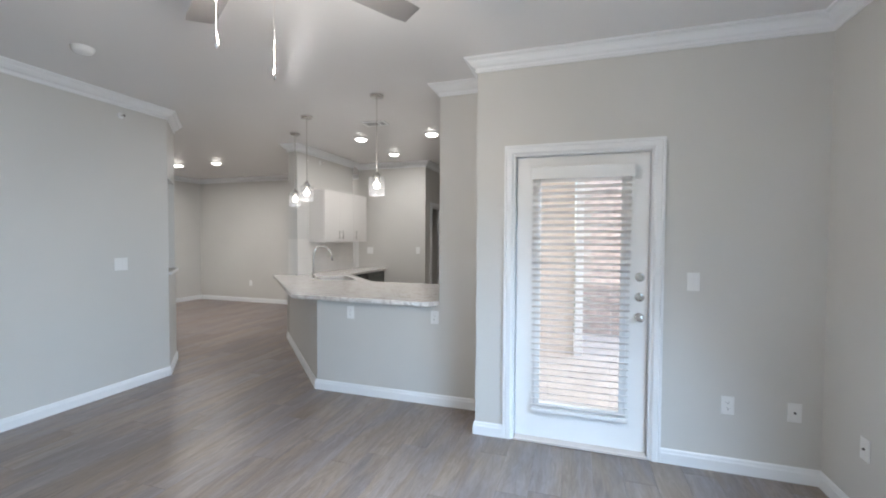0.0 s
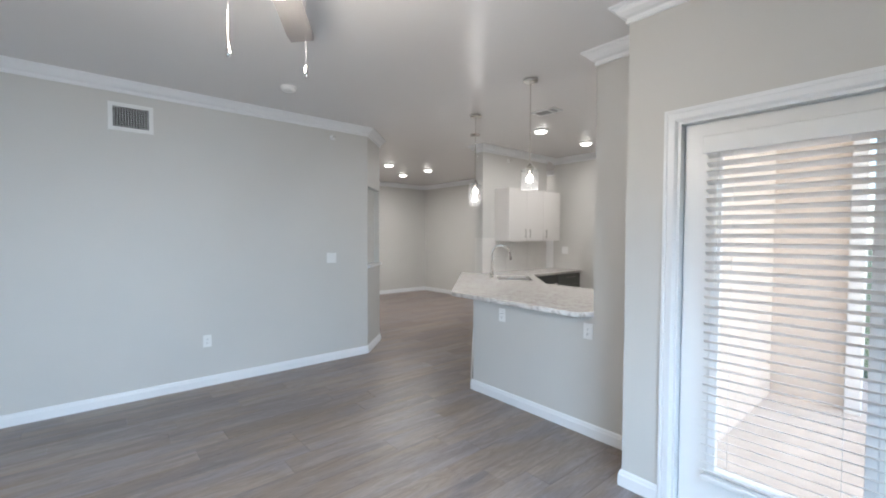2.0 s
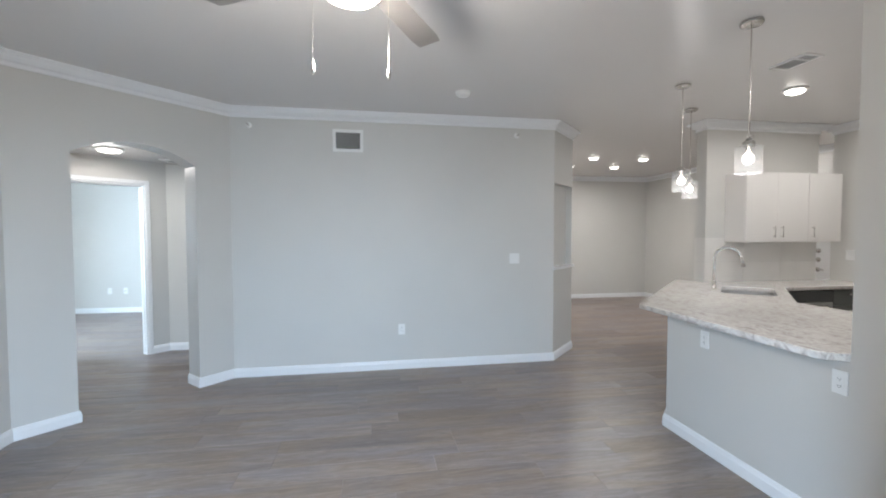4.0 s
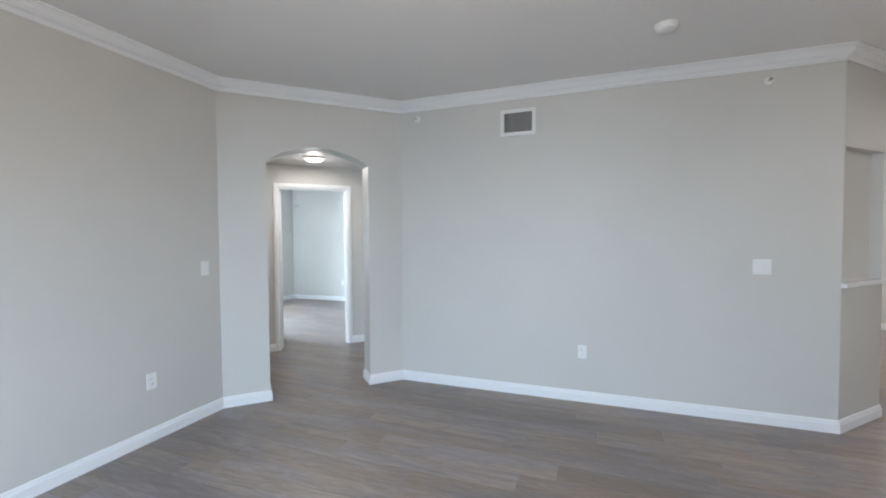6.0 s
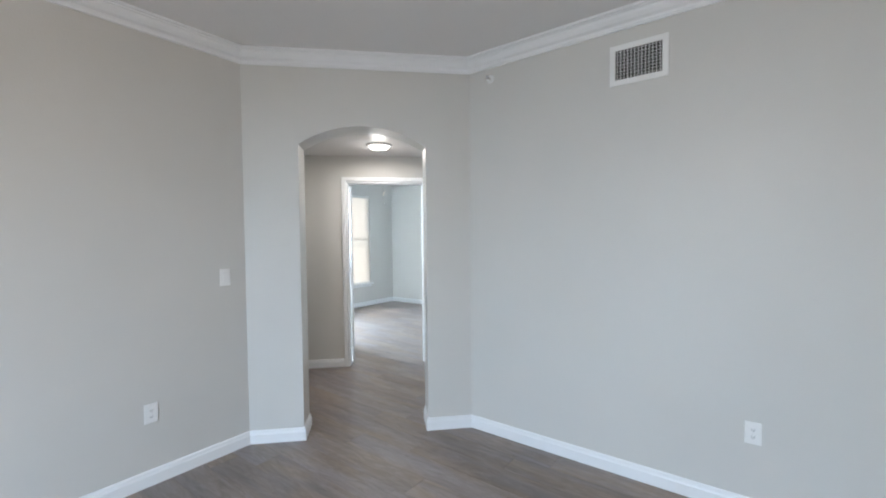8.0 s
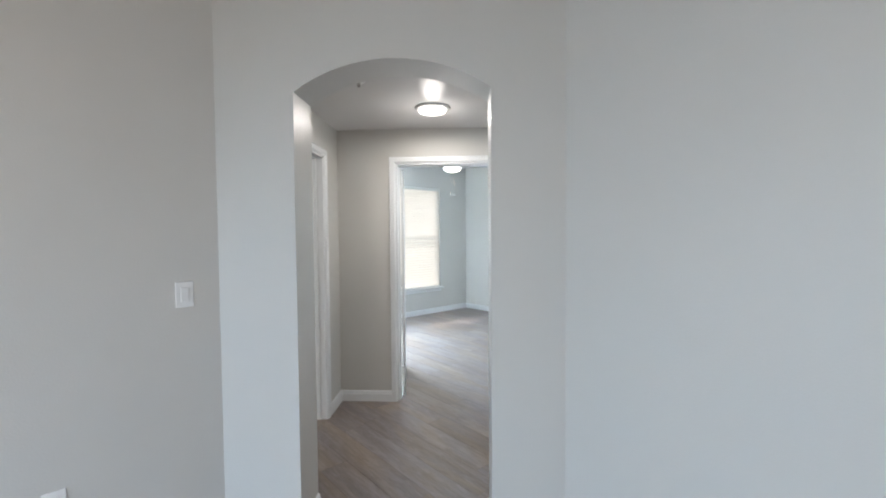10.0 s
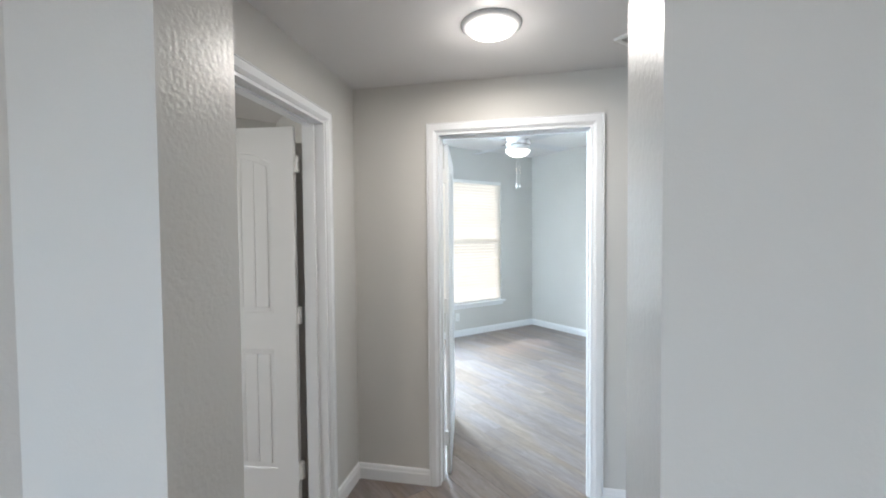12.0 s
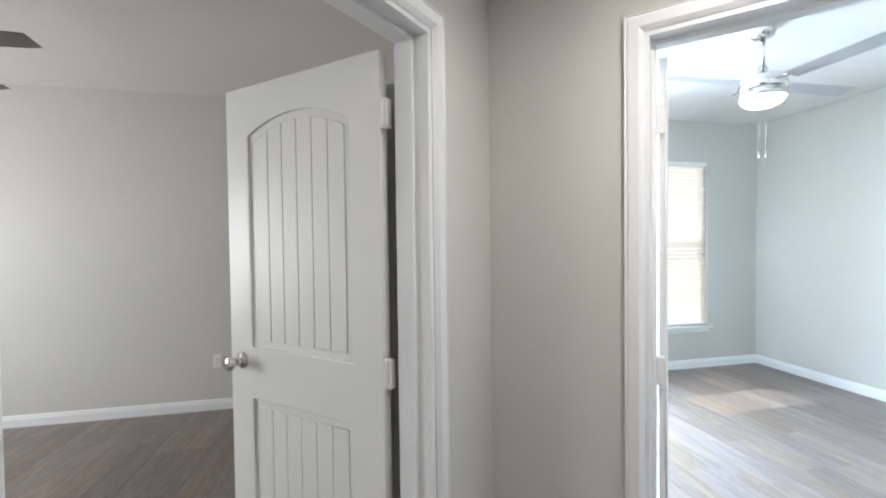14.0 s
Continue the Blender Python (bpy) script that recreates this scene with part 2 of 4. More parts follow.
def bx(bm, x0, x1, y0, y1, z0, z1, bevel=0.0):
    v = [bm.verts.new((x, y, z)) for z in (z0, z1) for y in (y0, y1) for x in (x0, x1)]
    fs = [bm.faces.new([v[i] for i in q]) for q in ((0, 2, 3, 1), (4, 5, 7, 6), (0, 1, 5, 4), (2, 6, 7, 3), (0, 4, 6, 2), (1, 3, 7, 5))]
    if bevel:
        es = list({e for f in fs for e in f.edges})
        bmesh.ops.bevel(bm, geom=es, offset=bevel, segments=2, affect="EDGES", profile=0.5)
    return bm


def box(x0, x1, y0, y1, z0, z1, bevel=0.0):
    return bx(bmesh.new(), x0, x1, y0, y1, z0, z1, bevel)


def prism(bm, pts, z0, z1):
    """Upright prism over a plan outline (counter-clockwise)."""
    lo = [bm.verts.new((x, y, z0)) for x, y in pts]
    hi = [bm.verts.new((x, y, z1)) for x, y in pts]
    bm.faces.new(lo[::-1])
    bm.faces.new(hi)
    k = len(pts)
    for i in range(k):
        j = (i + 1) % k
        bm.faces.new((lo[i], lo[j], hi[j], hi[i]))
    return bm


def lathe(profile, steps=24, bm=None, centre=(0, 0, 0)):
    """Turns (radius, height) pairs round the z axis."""
    bm = bm or bmesh.new()
    rings = []
    for r, z in profile:
        if r < 1e-5:
            rings.append([bm.verts.new((centre[0], centre[1], centre[2] + z))])
        else:
            rings.append([bm.verts.new((centre[0] + r * math.cos(2 * math.pi * i / steps), centre[1] + r * math.sin(2 * math.pi * i / steps), centre[2] + z)) for i in range(steps)])
    for a, b in zip(rings, rings[1:]):
        for i in range(steps):
            j = (i + 1) % steps
            q = [a[i % len(a)], a[j % len(a)], b[j % len(b)], b[i % len(b)]]
            q = list(dict.fromkeys(q))
            if len(q) > 2:
                bm.faces.new(q)
    bmesh.ops.recalc_face_normals(bm, faces=bm.faces)
    return bm


def tube(points, radius, steps=10):
    """Round bar along a line of points."""
    bm = bmesh.new()
    rings = []
    for i, p in enumerate(points):
        p = Vector(p)
        a = Vector(points[max(i - 1, 0)])
        b = Vector(points[min(i + 1, len(points) - 1)])
        q = (b - a).normalized().to_track_quat("Z", "Y").to_matrix()
        r = radius[i] if isinstance(radius, (list, tuple)) else radius
        rings.append([bm.verts.new(p + q @ Vector((r * math.cos(2 * math.pi * k / steps), r * math.sin(2 * math.pi * k / steps), 0))) for k in range(steps)])
    for a, b in zip(rings, rings[1:]):
        for k in range(steps):
            bm.faces.new((a[k], a[(k + 1) % steps], b[(k + 1) % steps], b[k]))
    bm.faces.new(rings[0][::-1])
    bm.faces.new(rings[-1])
    bmesh.ops.recalc_face_normals(bm, faces=bm.faces)
    return bm


def sweep(path, profile, closed=False):
    """Moulding: (outward, up) profile along a plan line, mitred at its corners; outward is to the left of the way."""
    bm = bmesh.new()
    P = [Vector((x, y)) for x, y in path]
    rings = []
    for i, p in enumerate(P):
        d0 = (P[i] - P[i - 1]).normalized() if i or closed else None
        d1 = (P[(i + 1) % len(P)] - P[i]).normalized() if i < len(P) - 1 or closed else None
        d0, d1 = d0 or d1, d1 or d0
        n0, n1 = Vector((-d0.y, d0.x)), Vector((-d1.y, d1.x))
        m = (n0 + n1).normalized()
        m = m / max(m.dot(n0), 0.3)
        rings.append([bm.verts.new((p.x + m.x * o, p.y + m.y * o, z)) for o, z in profile])
    k = len(profile)
    pairs = list(zip(rings, rings[1:] + rings[:1])) if closed else list(zip(rings, rings[1:]))
    for a, b in pairs:
        for i in range(k):
            bm.faces.new((a[i], a[(i + 1) % k], b[(i + 1) % k], b[i]))
    if not closed:
        bm.faces.new(rings[0])
        bm.faces.new(rings[-1][::-1])
    bmesh.ops.recalc_face_normals(bm, faces=bm.faces)
    return bm


def wall(name, p0, p1, thick, top, holes=(), material=None, label="", z0=0.0, e0=0.0, e1=0.0):
    """Wall whose room face runs from p0 to p1, with its thickness to the right of the way; holes: (from, to, low, high) along it.
    e0, e1: how far the rear of the wall reaches beyond its ends."""
    p0, p1 = Vector(p0), Vector(p1)
    d = (p1 - p0).normalized()
    n = Vector((d.y, -d.x))
    length = (p1 - p0).length
    bm = bmesh.new()

    def block(a, b, lo, hi):
        ra, rb = (a - e0 if a < 1e-6 else a), (b + e1 if b > length - 1e-6 else b)
        q = [p0 + d * a, p0 + d * b, p0 + d * rb + n * thick, p0 + d * ra + n * thick]
        prism(bm, [(v.x, v.y) for v in q][::-1], lo, hi)

    cuts = sorted(holes)
    s = 0.0
    for a, b, lo, hi in cuts:
        if a > s:
            block(s, a, z0, top)
        if lo > z0:
            block(a, b, z0, lo)
        if hi < top:
            block(a, b, hi, top)
        s = b
    if s < length:
        block(s, length, z0, top)
    bmesh.ops.recalc_face_normals(bm, faces=bm.faces)
    ob = part(name, bm, material or WALL)
    return tagged(ob, label or "greige painted plaster wall with light orange-peel texture", "wall", kind="structure")


def filled(name, outlines, depth, bevel, material, parent=None, label="", res=2):
    """Flat piece in x and z with holes, depth thick in y, with softened edges, its front at y = 0 facing -y."""
    cu = bpy.data.curves.new(name, "CURVE")
    cu.dimensions, cu.fill_mode = "2D", "BOTH"
    cu.extrude, cu.bevel_depth, cu.bevel_resolution = max(depth / 2 - bevel, 0.0005), bevel, res
    cu.offset = -bevel
    for pts in outlines:
        sp = cu.splines.new("POLY")
        sp.points.add(len(pts) - 1)
        for q, (x, z) in zip(sp.points, pts):
            q.co = (x, z, 0, 1)
        sp.use_cyclic_u = True
    tmp = bpy.data.objects.new("tmp", cu)
    scene.collection.objects.link(tmp)
    bpy.context.view_layer.update()
    me = bpy.data.meshes.new_from_object(tmp.evaluated_get(bpy.context.evaluated_depsgraph_get()))
    bpy.data.objects.remove(tmp)
    bpy.data.curves.remove(cu)
    me.transform(Matrix.Translation((0, depth / 2, 0)) @ Matrix.Rotation(radians(90), 4, "X"))
    me.materials.clear()
    me.materials.append(material)
    ob = new(name, me)
    if parent is not None:
        ob.parent = parent
    if label:
        tagged(ob, label=label)
    return ob


def rect(x0, x1, z0, z1):
    return [(x0, z0), (x1, z0), (x1, z1), (x0, z1)]


# ---------------- plan ----------------
XL, XR, YB, YD = -3.72, 1.745, -1.138, 3.246      # living room faces
YP = 3.648                                        # peninsula and pillar face
ARCH0 = Vector((-2.573, -1.138))                  # start of the slanting wall with the arch
U = (Vector((-3.72, 0.0)) - ARCH0).normalized()   # along that wall
ARCH_LEN = (Vector((-3.72, 0.0)) - ARCH0).length
NN = Vector((-U.y, U.x))                          # through the arch into the hall
if NN.y > 0:
    NN = -NN


def hall(u, n):
    p = ARCH0 + U * u + NN * n
    return (p.x, p.y)


def hall_pose(u, n, z, turn=0.0):
    """Pose whose x runs along the slanting wall and y into the hall."""
    x, y = hall(u, n)
    return Matrix(((U.x, NN.x, 0, x), (U.y, NN.y, 0, y), (0, 0, 1, z), (0, 0, 0, 1))) @ pose(0, 0, 0, 0, 0, turn)


T = 0.12
# living room
door_wall = wall("wall_north", (XR, YD), (-0.362, YD), 0.14, CEIL, [(XR - 0.822, XR + 0.092, 0.0, 2.06)], e0=0.14)
wall("wall_jamb_side", (-0.362, YD + 0.14), (-0.362, 8.0), 0.14, CEIL)
wall("wall_pillar", (-0.362, YP), (-0.785, YP), 0.145, CEIL)
wall("wall_east", (XR, YB), (XR, YD), 0.14, CEIL, [(1.05, 3.10, 0.55, 2.20)], e0=0.14)
wall("wall_south", (-2.573, YB), (XR, YB), 0.14, CEIL)
wall("wall_west", (XL, 3.485), (XL, 0.0), T, CEIL)
# slanting stub with its niche
S0, S1 = Vector((XL, 3.485)), Vector((-4.18, 3.94))
wall("wall_stub", S1, S0, 0.02, CEIL, [(0.02, (S1 - S0).length - 0.02, 1.09, 2.07)])
sd = (S0 - S1).normalized()
sn = Vector((sd.y, -sd.x))
wall("wall_stub_back", S1 + sn * 0.075, S0 + sn * 0.075, 0.03, CEIL)
for e, q in enumerate((S1, S0)):
    s = 1 if e == 0 else -1
    a = q + sd * (0.0 if e == 0 else -0.02)
    wall("wall_stub_end", a + sn * 0.02, a + sd * 0.02 + sn * 0.02, 0.055, CEIL)
sill = bmesh.new()
prism(sill, [tuple(v)[:2] for v in (S1 + sd * 0.0 - sn * 0.03, S1 + sn * 0.075, S0 + sn * 0.075, S0 - sn * 0.03 - sd * 0.0)], 1.06, 1.09)
bmesh.ops.recalc_face_normals(sill, faces=sill.faces)
tagged(part("niche_sill", sill, TRIM), "white painted wooden ledge in the wall niche", "ledge", kind="structure")
for lo, hi, nm in ((0.0, 1.06, "niche_base"), (2.07, CEIL, "niche_header")):
    b = bmesh.new()
    prism(b, [tuple(v)[:2] for v in (S1 + sd * 0.02 + sn * 0.021, S1 + sd * 0.02 + sn * 0.074, S0 - sd * 0.02 + sn * 0.074, S0 - sd * 0.02 + sn * 0.021)], lo, hi)
    bmesh.ops.recalc_face_normals(b, faces=b.faces)
    tagged(part(nm, b, WALL), "greige painted fill of the slanting wall niche", "wall", kind="structure")
wall("wall_entry_south", (-8.00, 3.94), (-4.18 - 0.05, 3.94), T, CEIL)
# dining room, entry and kitchen
wall("wall_dining_west", (-8.00, 7.70), (-8.00, 3.94), T, CEIL)
wall("wall_dining_north", (-5.0, 7.70), (-8.00, 7.70), T, CEIL, e1=T)
wall("wall_entry_side", (-5.0, 8.0), (-5.0, 7.82), T, CEIL)
wall("wall_kitchen_north", (-0.362, 8.0), (-5.0, 8.0), T, CEIL, e1=T)
tagged(part("wall_cabinet", box(-3.57, -3.42, 5.20, 6.72, 0, CEIL), WALL), "greige painted wall behind the kitchen cabinets", "wall", kind="structure")
wall("wall_kitchen_back", (-2.14, 6.95), (-3.43, 6.95), T, CEIL)
wall("wall_pantry", (-2.14, 8.0), (-2.14, 6.95 + T), T, CEIL, [(0.02, 0.74, 0.0, 2.02)])
tagged(part("wall_pantry_back", box(-3.1, -3.0, 6.95 + T, 8.0, 0, CEIL), WALL), "plain wall closing the pantry", "wall", kind="structure")

# slanting wall with the arched opening
A0, A1, SPRING, RISE, AT = 0.374, 1.281, 2.125, 0.140, 0.225
bm = bmesh.new()
half = (A1 - A0) / 2
R = (half * half + RISE * RISE) / (2 * RISE)
arc = []
for i in range(25):
    u = A1 + (A0 - A1) * i / 24
    du = u - (A0 + A1) / 2
    arc.append((u, SPRING + math.sqrt(R * R - du * du) - (R - RISE)))


def wall_face(n):
    """Front of the wall as quads: two piers and the strips over the arch."""
    for u0, u1 in ((0, A0), (A1, ARCH_LEN)):
        bm.faces.new([bm.verts.new((*hall(u, n), z)) for u, z in ((u0, 0), (u1, 0), (u1, CEIL), (u0, CEIL))])
    for (ua, za), (ub, zb) in zip(arc, arc[1:]):
        bm.faces.new([bm.verts.new((*hall(u, n), z)) for u, z in ((ua, za), (ub, zb), (ub, CEIL), (ua, CEIL))])


wall_face(0)
wall_face(AT)
for u in (0, ARCH_LEN):
    bm.faces.new([bm.verts.new((*hall(u, n), z)) for n, z in ((0, 0), (AT, 0), (AT, CEIL), (0, CEIL))])
bmesh.ops.remove_doubles(bm, verts=bm.verts, dist=0.0005)
bmesh.ops.recalc_face_normals(bm, faces=bm.faces)
arch_wall = tagged(part("wall_arch", bm, WALL), "greige painted wall with an arched opening into the hall", "wall", kind="structure")
bm = bmesh.new()
lining = [(A0, 0), (A0, SPRING)] + arc[::-1][1:-1] + [(A1, SPRING), (A1, 0)]
for (ua, za), (ub, zb) in zip(lining, lining[1:]):
    bm.faces.new([bm.verts.new((*hall(u, n), z)) for u, z, n in ((ua, za, 0), (ub, zb, 0), (ub, zb, AT), (ua, za, AT))])
bmesh.ops.remove_doubles(bm, verts=bm.verts, dist=0.0005)
bmesh.ops.recalc_face_normals(bm, faces=bm.faces)
lining_ob = part("arch_lining", bm, JAMB, arch_wall, "glossier textured paint inside the arch")

# hall: door wall to the bedroom, door wall to the second bedroom, slanting side
HN, HU = 1.676, 0.056
BD0, BD1 = 0.562, 1.432          # bedroom door opening along u
CD0, CD1 = 0.425, 1.308           # second door opening along n
wall("wall_hall_end", hall(1.672, HN), hall(HU - 0.12, HN), T if Vector((hall(HU - 0.12, HN)[0] - hall(1.672, HN)[0], hall(HU - 0.12, HN)[1] - hall(1.672, HN)[1])).normalized().cross(NN) < 0 else -T, CEIL,
     [(1.672 - BD1, 1.672 - BD0, 0, 2.078)])
HS = wall("wall_hall_side", hall(HU, HN), hall(HU, AT - 0.02), T if (-NN).cross(-U) < 0 else -T, CEIL, [(HN - CD1, HN - CD0, 0, 2.078)])
# hidden low wall, added to keep light out of the hinge gap
tagged(part("hinge_gap_shade_wall", prism(bmesh.new(), [hall(HU - T, 1.405), hall(HU - T, 1.48), hall(-0.70, 1.48), hall(-0.70, 1.405)], 0, 2.0), WALL), "hidden low wall added behind the open door to darken its hinge gap", "wall", kind="structure")
cx, cy = hall(1.672, HN)
wall("wall_hall_west", (cx, 0.6), (cx, cy), T, CEIL, e1=0.2)
wall("wall_hall_close", (XL - T, 0.6), (cx, 0.6), T, CEIL, e1=T)

# bedroom and second bedroom shells
XB, YBD, Y2 = -7.88, -4.835, -4.835
BW0, BW1, BWZ0, BWZ1 = -7.205, -6.08, 0.48, 2.315
wall("wall_bedroom_south", (XB, YBD), (-4.0, YBD), T, CEIL, [(BW0 - XB, BW1 - XB, BWZ0, BWZ1), (-5.45 - XB, -4.55 - XB, BWZ0, BWZ1)], e0=T)
wall("wall_bedroom_west", (XB, -0.9), (XB, YBD), T, CEIL)
wall("wall_bedroom_north", (cx - T, -0.9), (XB, -0.9), T, CEIL, e1=T)
wall("wall_bedroom_east", (-4.0, YBD), (-4.0, -2.42), T, CEIL)
wall("wall_second_south", (-3.88, Y2), (1.3, Y2), T, CEIL)
wall("wall_second_east", (1.3, Y2), (1.3, YB - 0.14), T, CEIL, [(0.8, 2.4, 0.5, 2.2)], e0=T)

# ceilings
ceil = box(-8.12, 1.885, -5.0, YD + 0.14, CEIL, CEIL + 0.12)
bx(ceil, -8.12, -0.222, YD + 0.14, 8.12, CEIL, CEIL + 0.12)
tagged(part("ceiling", ceil, CEILING), "pale matt painted plaster ceiling", "ceiling", kind="structure")
bm = bmesh.new()
prism(bm, [hall(HU, AT + 0.002), hall(HU, HN), (cx, cy), (cx, 0.6), (XL - T, 0.6), (XL - T, 0.2), hall(ARCH_LEN - 0.02, AT + 0.002)], HALL_CEIL, HALL_CEIL + 0.05)
bmesh.ops.recalc_face_normals(bm, faces=bm.faces)
tagged(part("ceiling_hall", bm, CEILING), "lower pale painted hall ceiling", "ceiling", kind="structure")

# baseboards and crowns
BASE = [(0, 0), (0.016, 0), (0.016, 0.064), (0.012, 0.073), (0.010, 0.086), (0.004, 0.094), (0, 0.094)]
# drop below the ceiling and reach from the wall along the moulding's face
CROWN = [(reach, CEIL - drop) for reach, drop in ((0, 0.097), (0.013, 0.097), (0.014, 0.083), (0.008, 0.079), (0.013, 0.068), (0.034, 0.059), (0.052, 0.040), (0.059, 0.024), (0.069, 0.022), (0.068, 0.015), (0.084, 0.014), (0.085, 0.0005), (0, 0.0005))]


def skirting(path, name="baseboard"):
    tagged(part(name, sweep(path, BASE), TRIM), "white painted baseboard with a moulded top", "baseboard", kind="structure")


def cornice(path):
    tagged(part("crown_trim", sweep(path, CROWN), TRIM), "white painted crown moulding below the ceiling", "crown moulding", kind="structure")


# outward is to the left of the way
skirting([(-0.157, YD), (-0.362, YD), (-0.362, YP), (-2.032, YP), (-3.62, 5.235)])
skirting([hall(A0, AT), hall(A0, 0), hall(0, 0), (XR, YB), (XR, YD), (0.887, YD)])
skirting([(-8.00, 3.94), (-4.18, 3.94), (XL, 3.485), (XL, 0.0), hall(A1, 0), hall(A1, AT)])
skirting([(-5.0, 7.7), (-8.00, 7.7), (-8.00, 3.94)])
skirting([hall(BD0 - 0.050, HN), hall(HU, HN), hall(HU, CD1 + 0.050)])
skirting([(XL - T, 0.6), (cx, 0.6), (cx, cy), hall(BD1 + 0.050, HN)])
skirting([hall(BD1 + 0.3, HN + T), (XB, -0.9), (XB, YBD), (-4.0, YBD), (-4.0, -2.5)])
skirting([(-3.88, -2.5), (-3.88, Y2), (1.3, Y2), (1.3, YB - 0.14), (-2.4, YB - 0.14)])
skirting([(-2.14, 6.95 + T + 0.05), (-2.14, 6.95), (-3.43, 6.95)])
skirting([(-4.6, 8.0), (-5.0, 8.0), (-5.0, 7.7)])

cornice([(-0.362, 8.0), (-0.362, YP + 0.145), (-0.785, YP + 0.145), (-0.785, YP), (-0.362, YP), (-0.362, YD), (XR, YD), (XR, YB), hall(0, 0), (XL, 0.0), (XL, 3.485), (-4.18, 3.94), (-8.00, 3.94), (-8.00, 7.7), (-5.0, 7.7), (-5.0, 8.0), (-0.362, 8.0)][::-1])
cornice([(-3.57, 6.72), (-3.57, 5.20), (-3.42, 5.20), (-3.42, 6.72), (-3.57, 6.72)][::-1])
cornice([(-3.43, 6.95 + T), (-3.43, 6.95), (-2.14, 6.95), (-2.14, 8.0)][::-1])


# ---------------- doors ----------------
def casing_frame(name, w, h, depth, m, label, wood=TRIM, back=True, c=0.064):
    """Door frame: moulded casings on both faces and the lining of an opening w wide; local x along the wall, y through it."""
    ob = empty(name, m, label, "door frame", kind="structure")
    prof = [(0, 0), (0.006, 0), (0.018, 0.012), (0.018, 0.040), (0.013, 0.046), (0.017, 0.052), (0.017, c), (0, c)]
    for side, y, s in (("front", 0.0, -1), ("back", depth, 1))[: 2 if back else 1]:
        bmc = bmesh.new()
        rows = []
        for (x, z, ox, oz) in ((0, 0.0, -1, 0), (0, h, -1, 1), (w, h, 1, 1), (w, 0.0, 1, 0)):
            rows.append([bmc.verts.new((x + ox * o, y + s * d, z + oz * o)) for d, o in prof])
        for a, b in zip(rows, rows[1:]):
            for i in range(len(prof)):
                j = (i + 1) % len(prof)
                bmc.faces.new((a[i], a[j], b[j], b[i]))
        bmc.faces.new(rows[0])
        bmc.faces.new(rows[-1][::-1])
        bmesh.ops.recalc_face_normals(bmc, faces=bmc.faces)
        part("casing", bmc, wood, ob)
    lin = bmesh.new()
    t = 0.014
    bx(lin, 0.0, t, -0.001, depth + 0.001, 0, h)
    bx(lin, w - t, w, -0.001, depth + 0.001, 0, h)
    bx(lin, t, w - t, -0.001, depth + 0.001, h - t, h)
    part("lining", lin, wood, ob)
    stop = bmesh.new()
    y0 = depth * 0.42
    bx(stop, t, t + 0.011, y0, y0 + 0.032, 0, h - t)
    bx(stop, w - t - 0.011, w - t, y0, y0 + 0.032, 0, h - t)
    bx(stop, t + 0.011, w - t - 0.011, y0, y0 + 0.032, h - t - 0.011, h - t)
    part("door_stop", stop, wood, ob)
    return ob


def arched(x0, x1, z0, z1, rise, k=14):
    pts = [(x0, z0), (x1, z0)]
    hw = (x1 - x0) / 2
    r = (hw * hw + rise * rise) / (2 * rise) if rise else 0
    for i in range(k + 1):
        x = x1 + (x0 - x1) * i / k
        dx = x - (x0 + x1) / 2
        pts.append((x, z1 - rise + (math.sqrt(r * r - dx * dx) - (r - rise) if rise else 0)))
    return pts


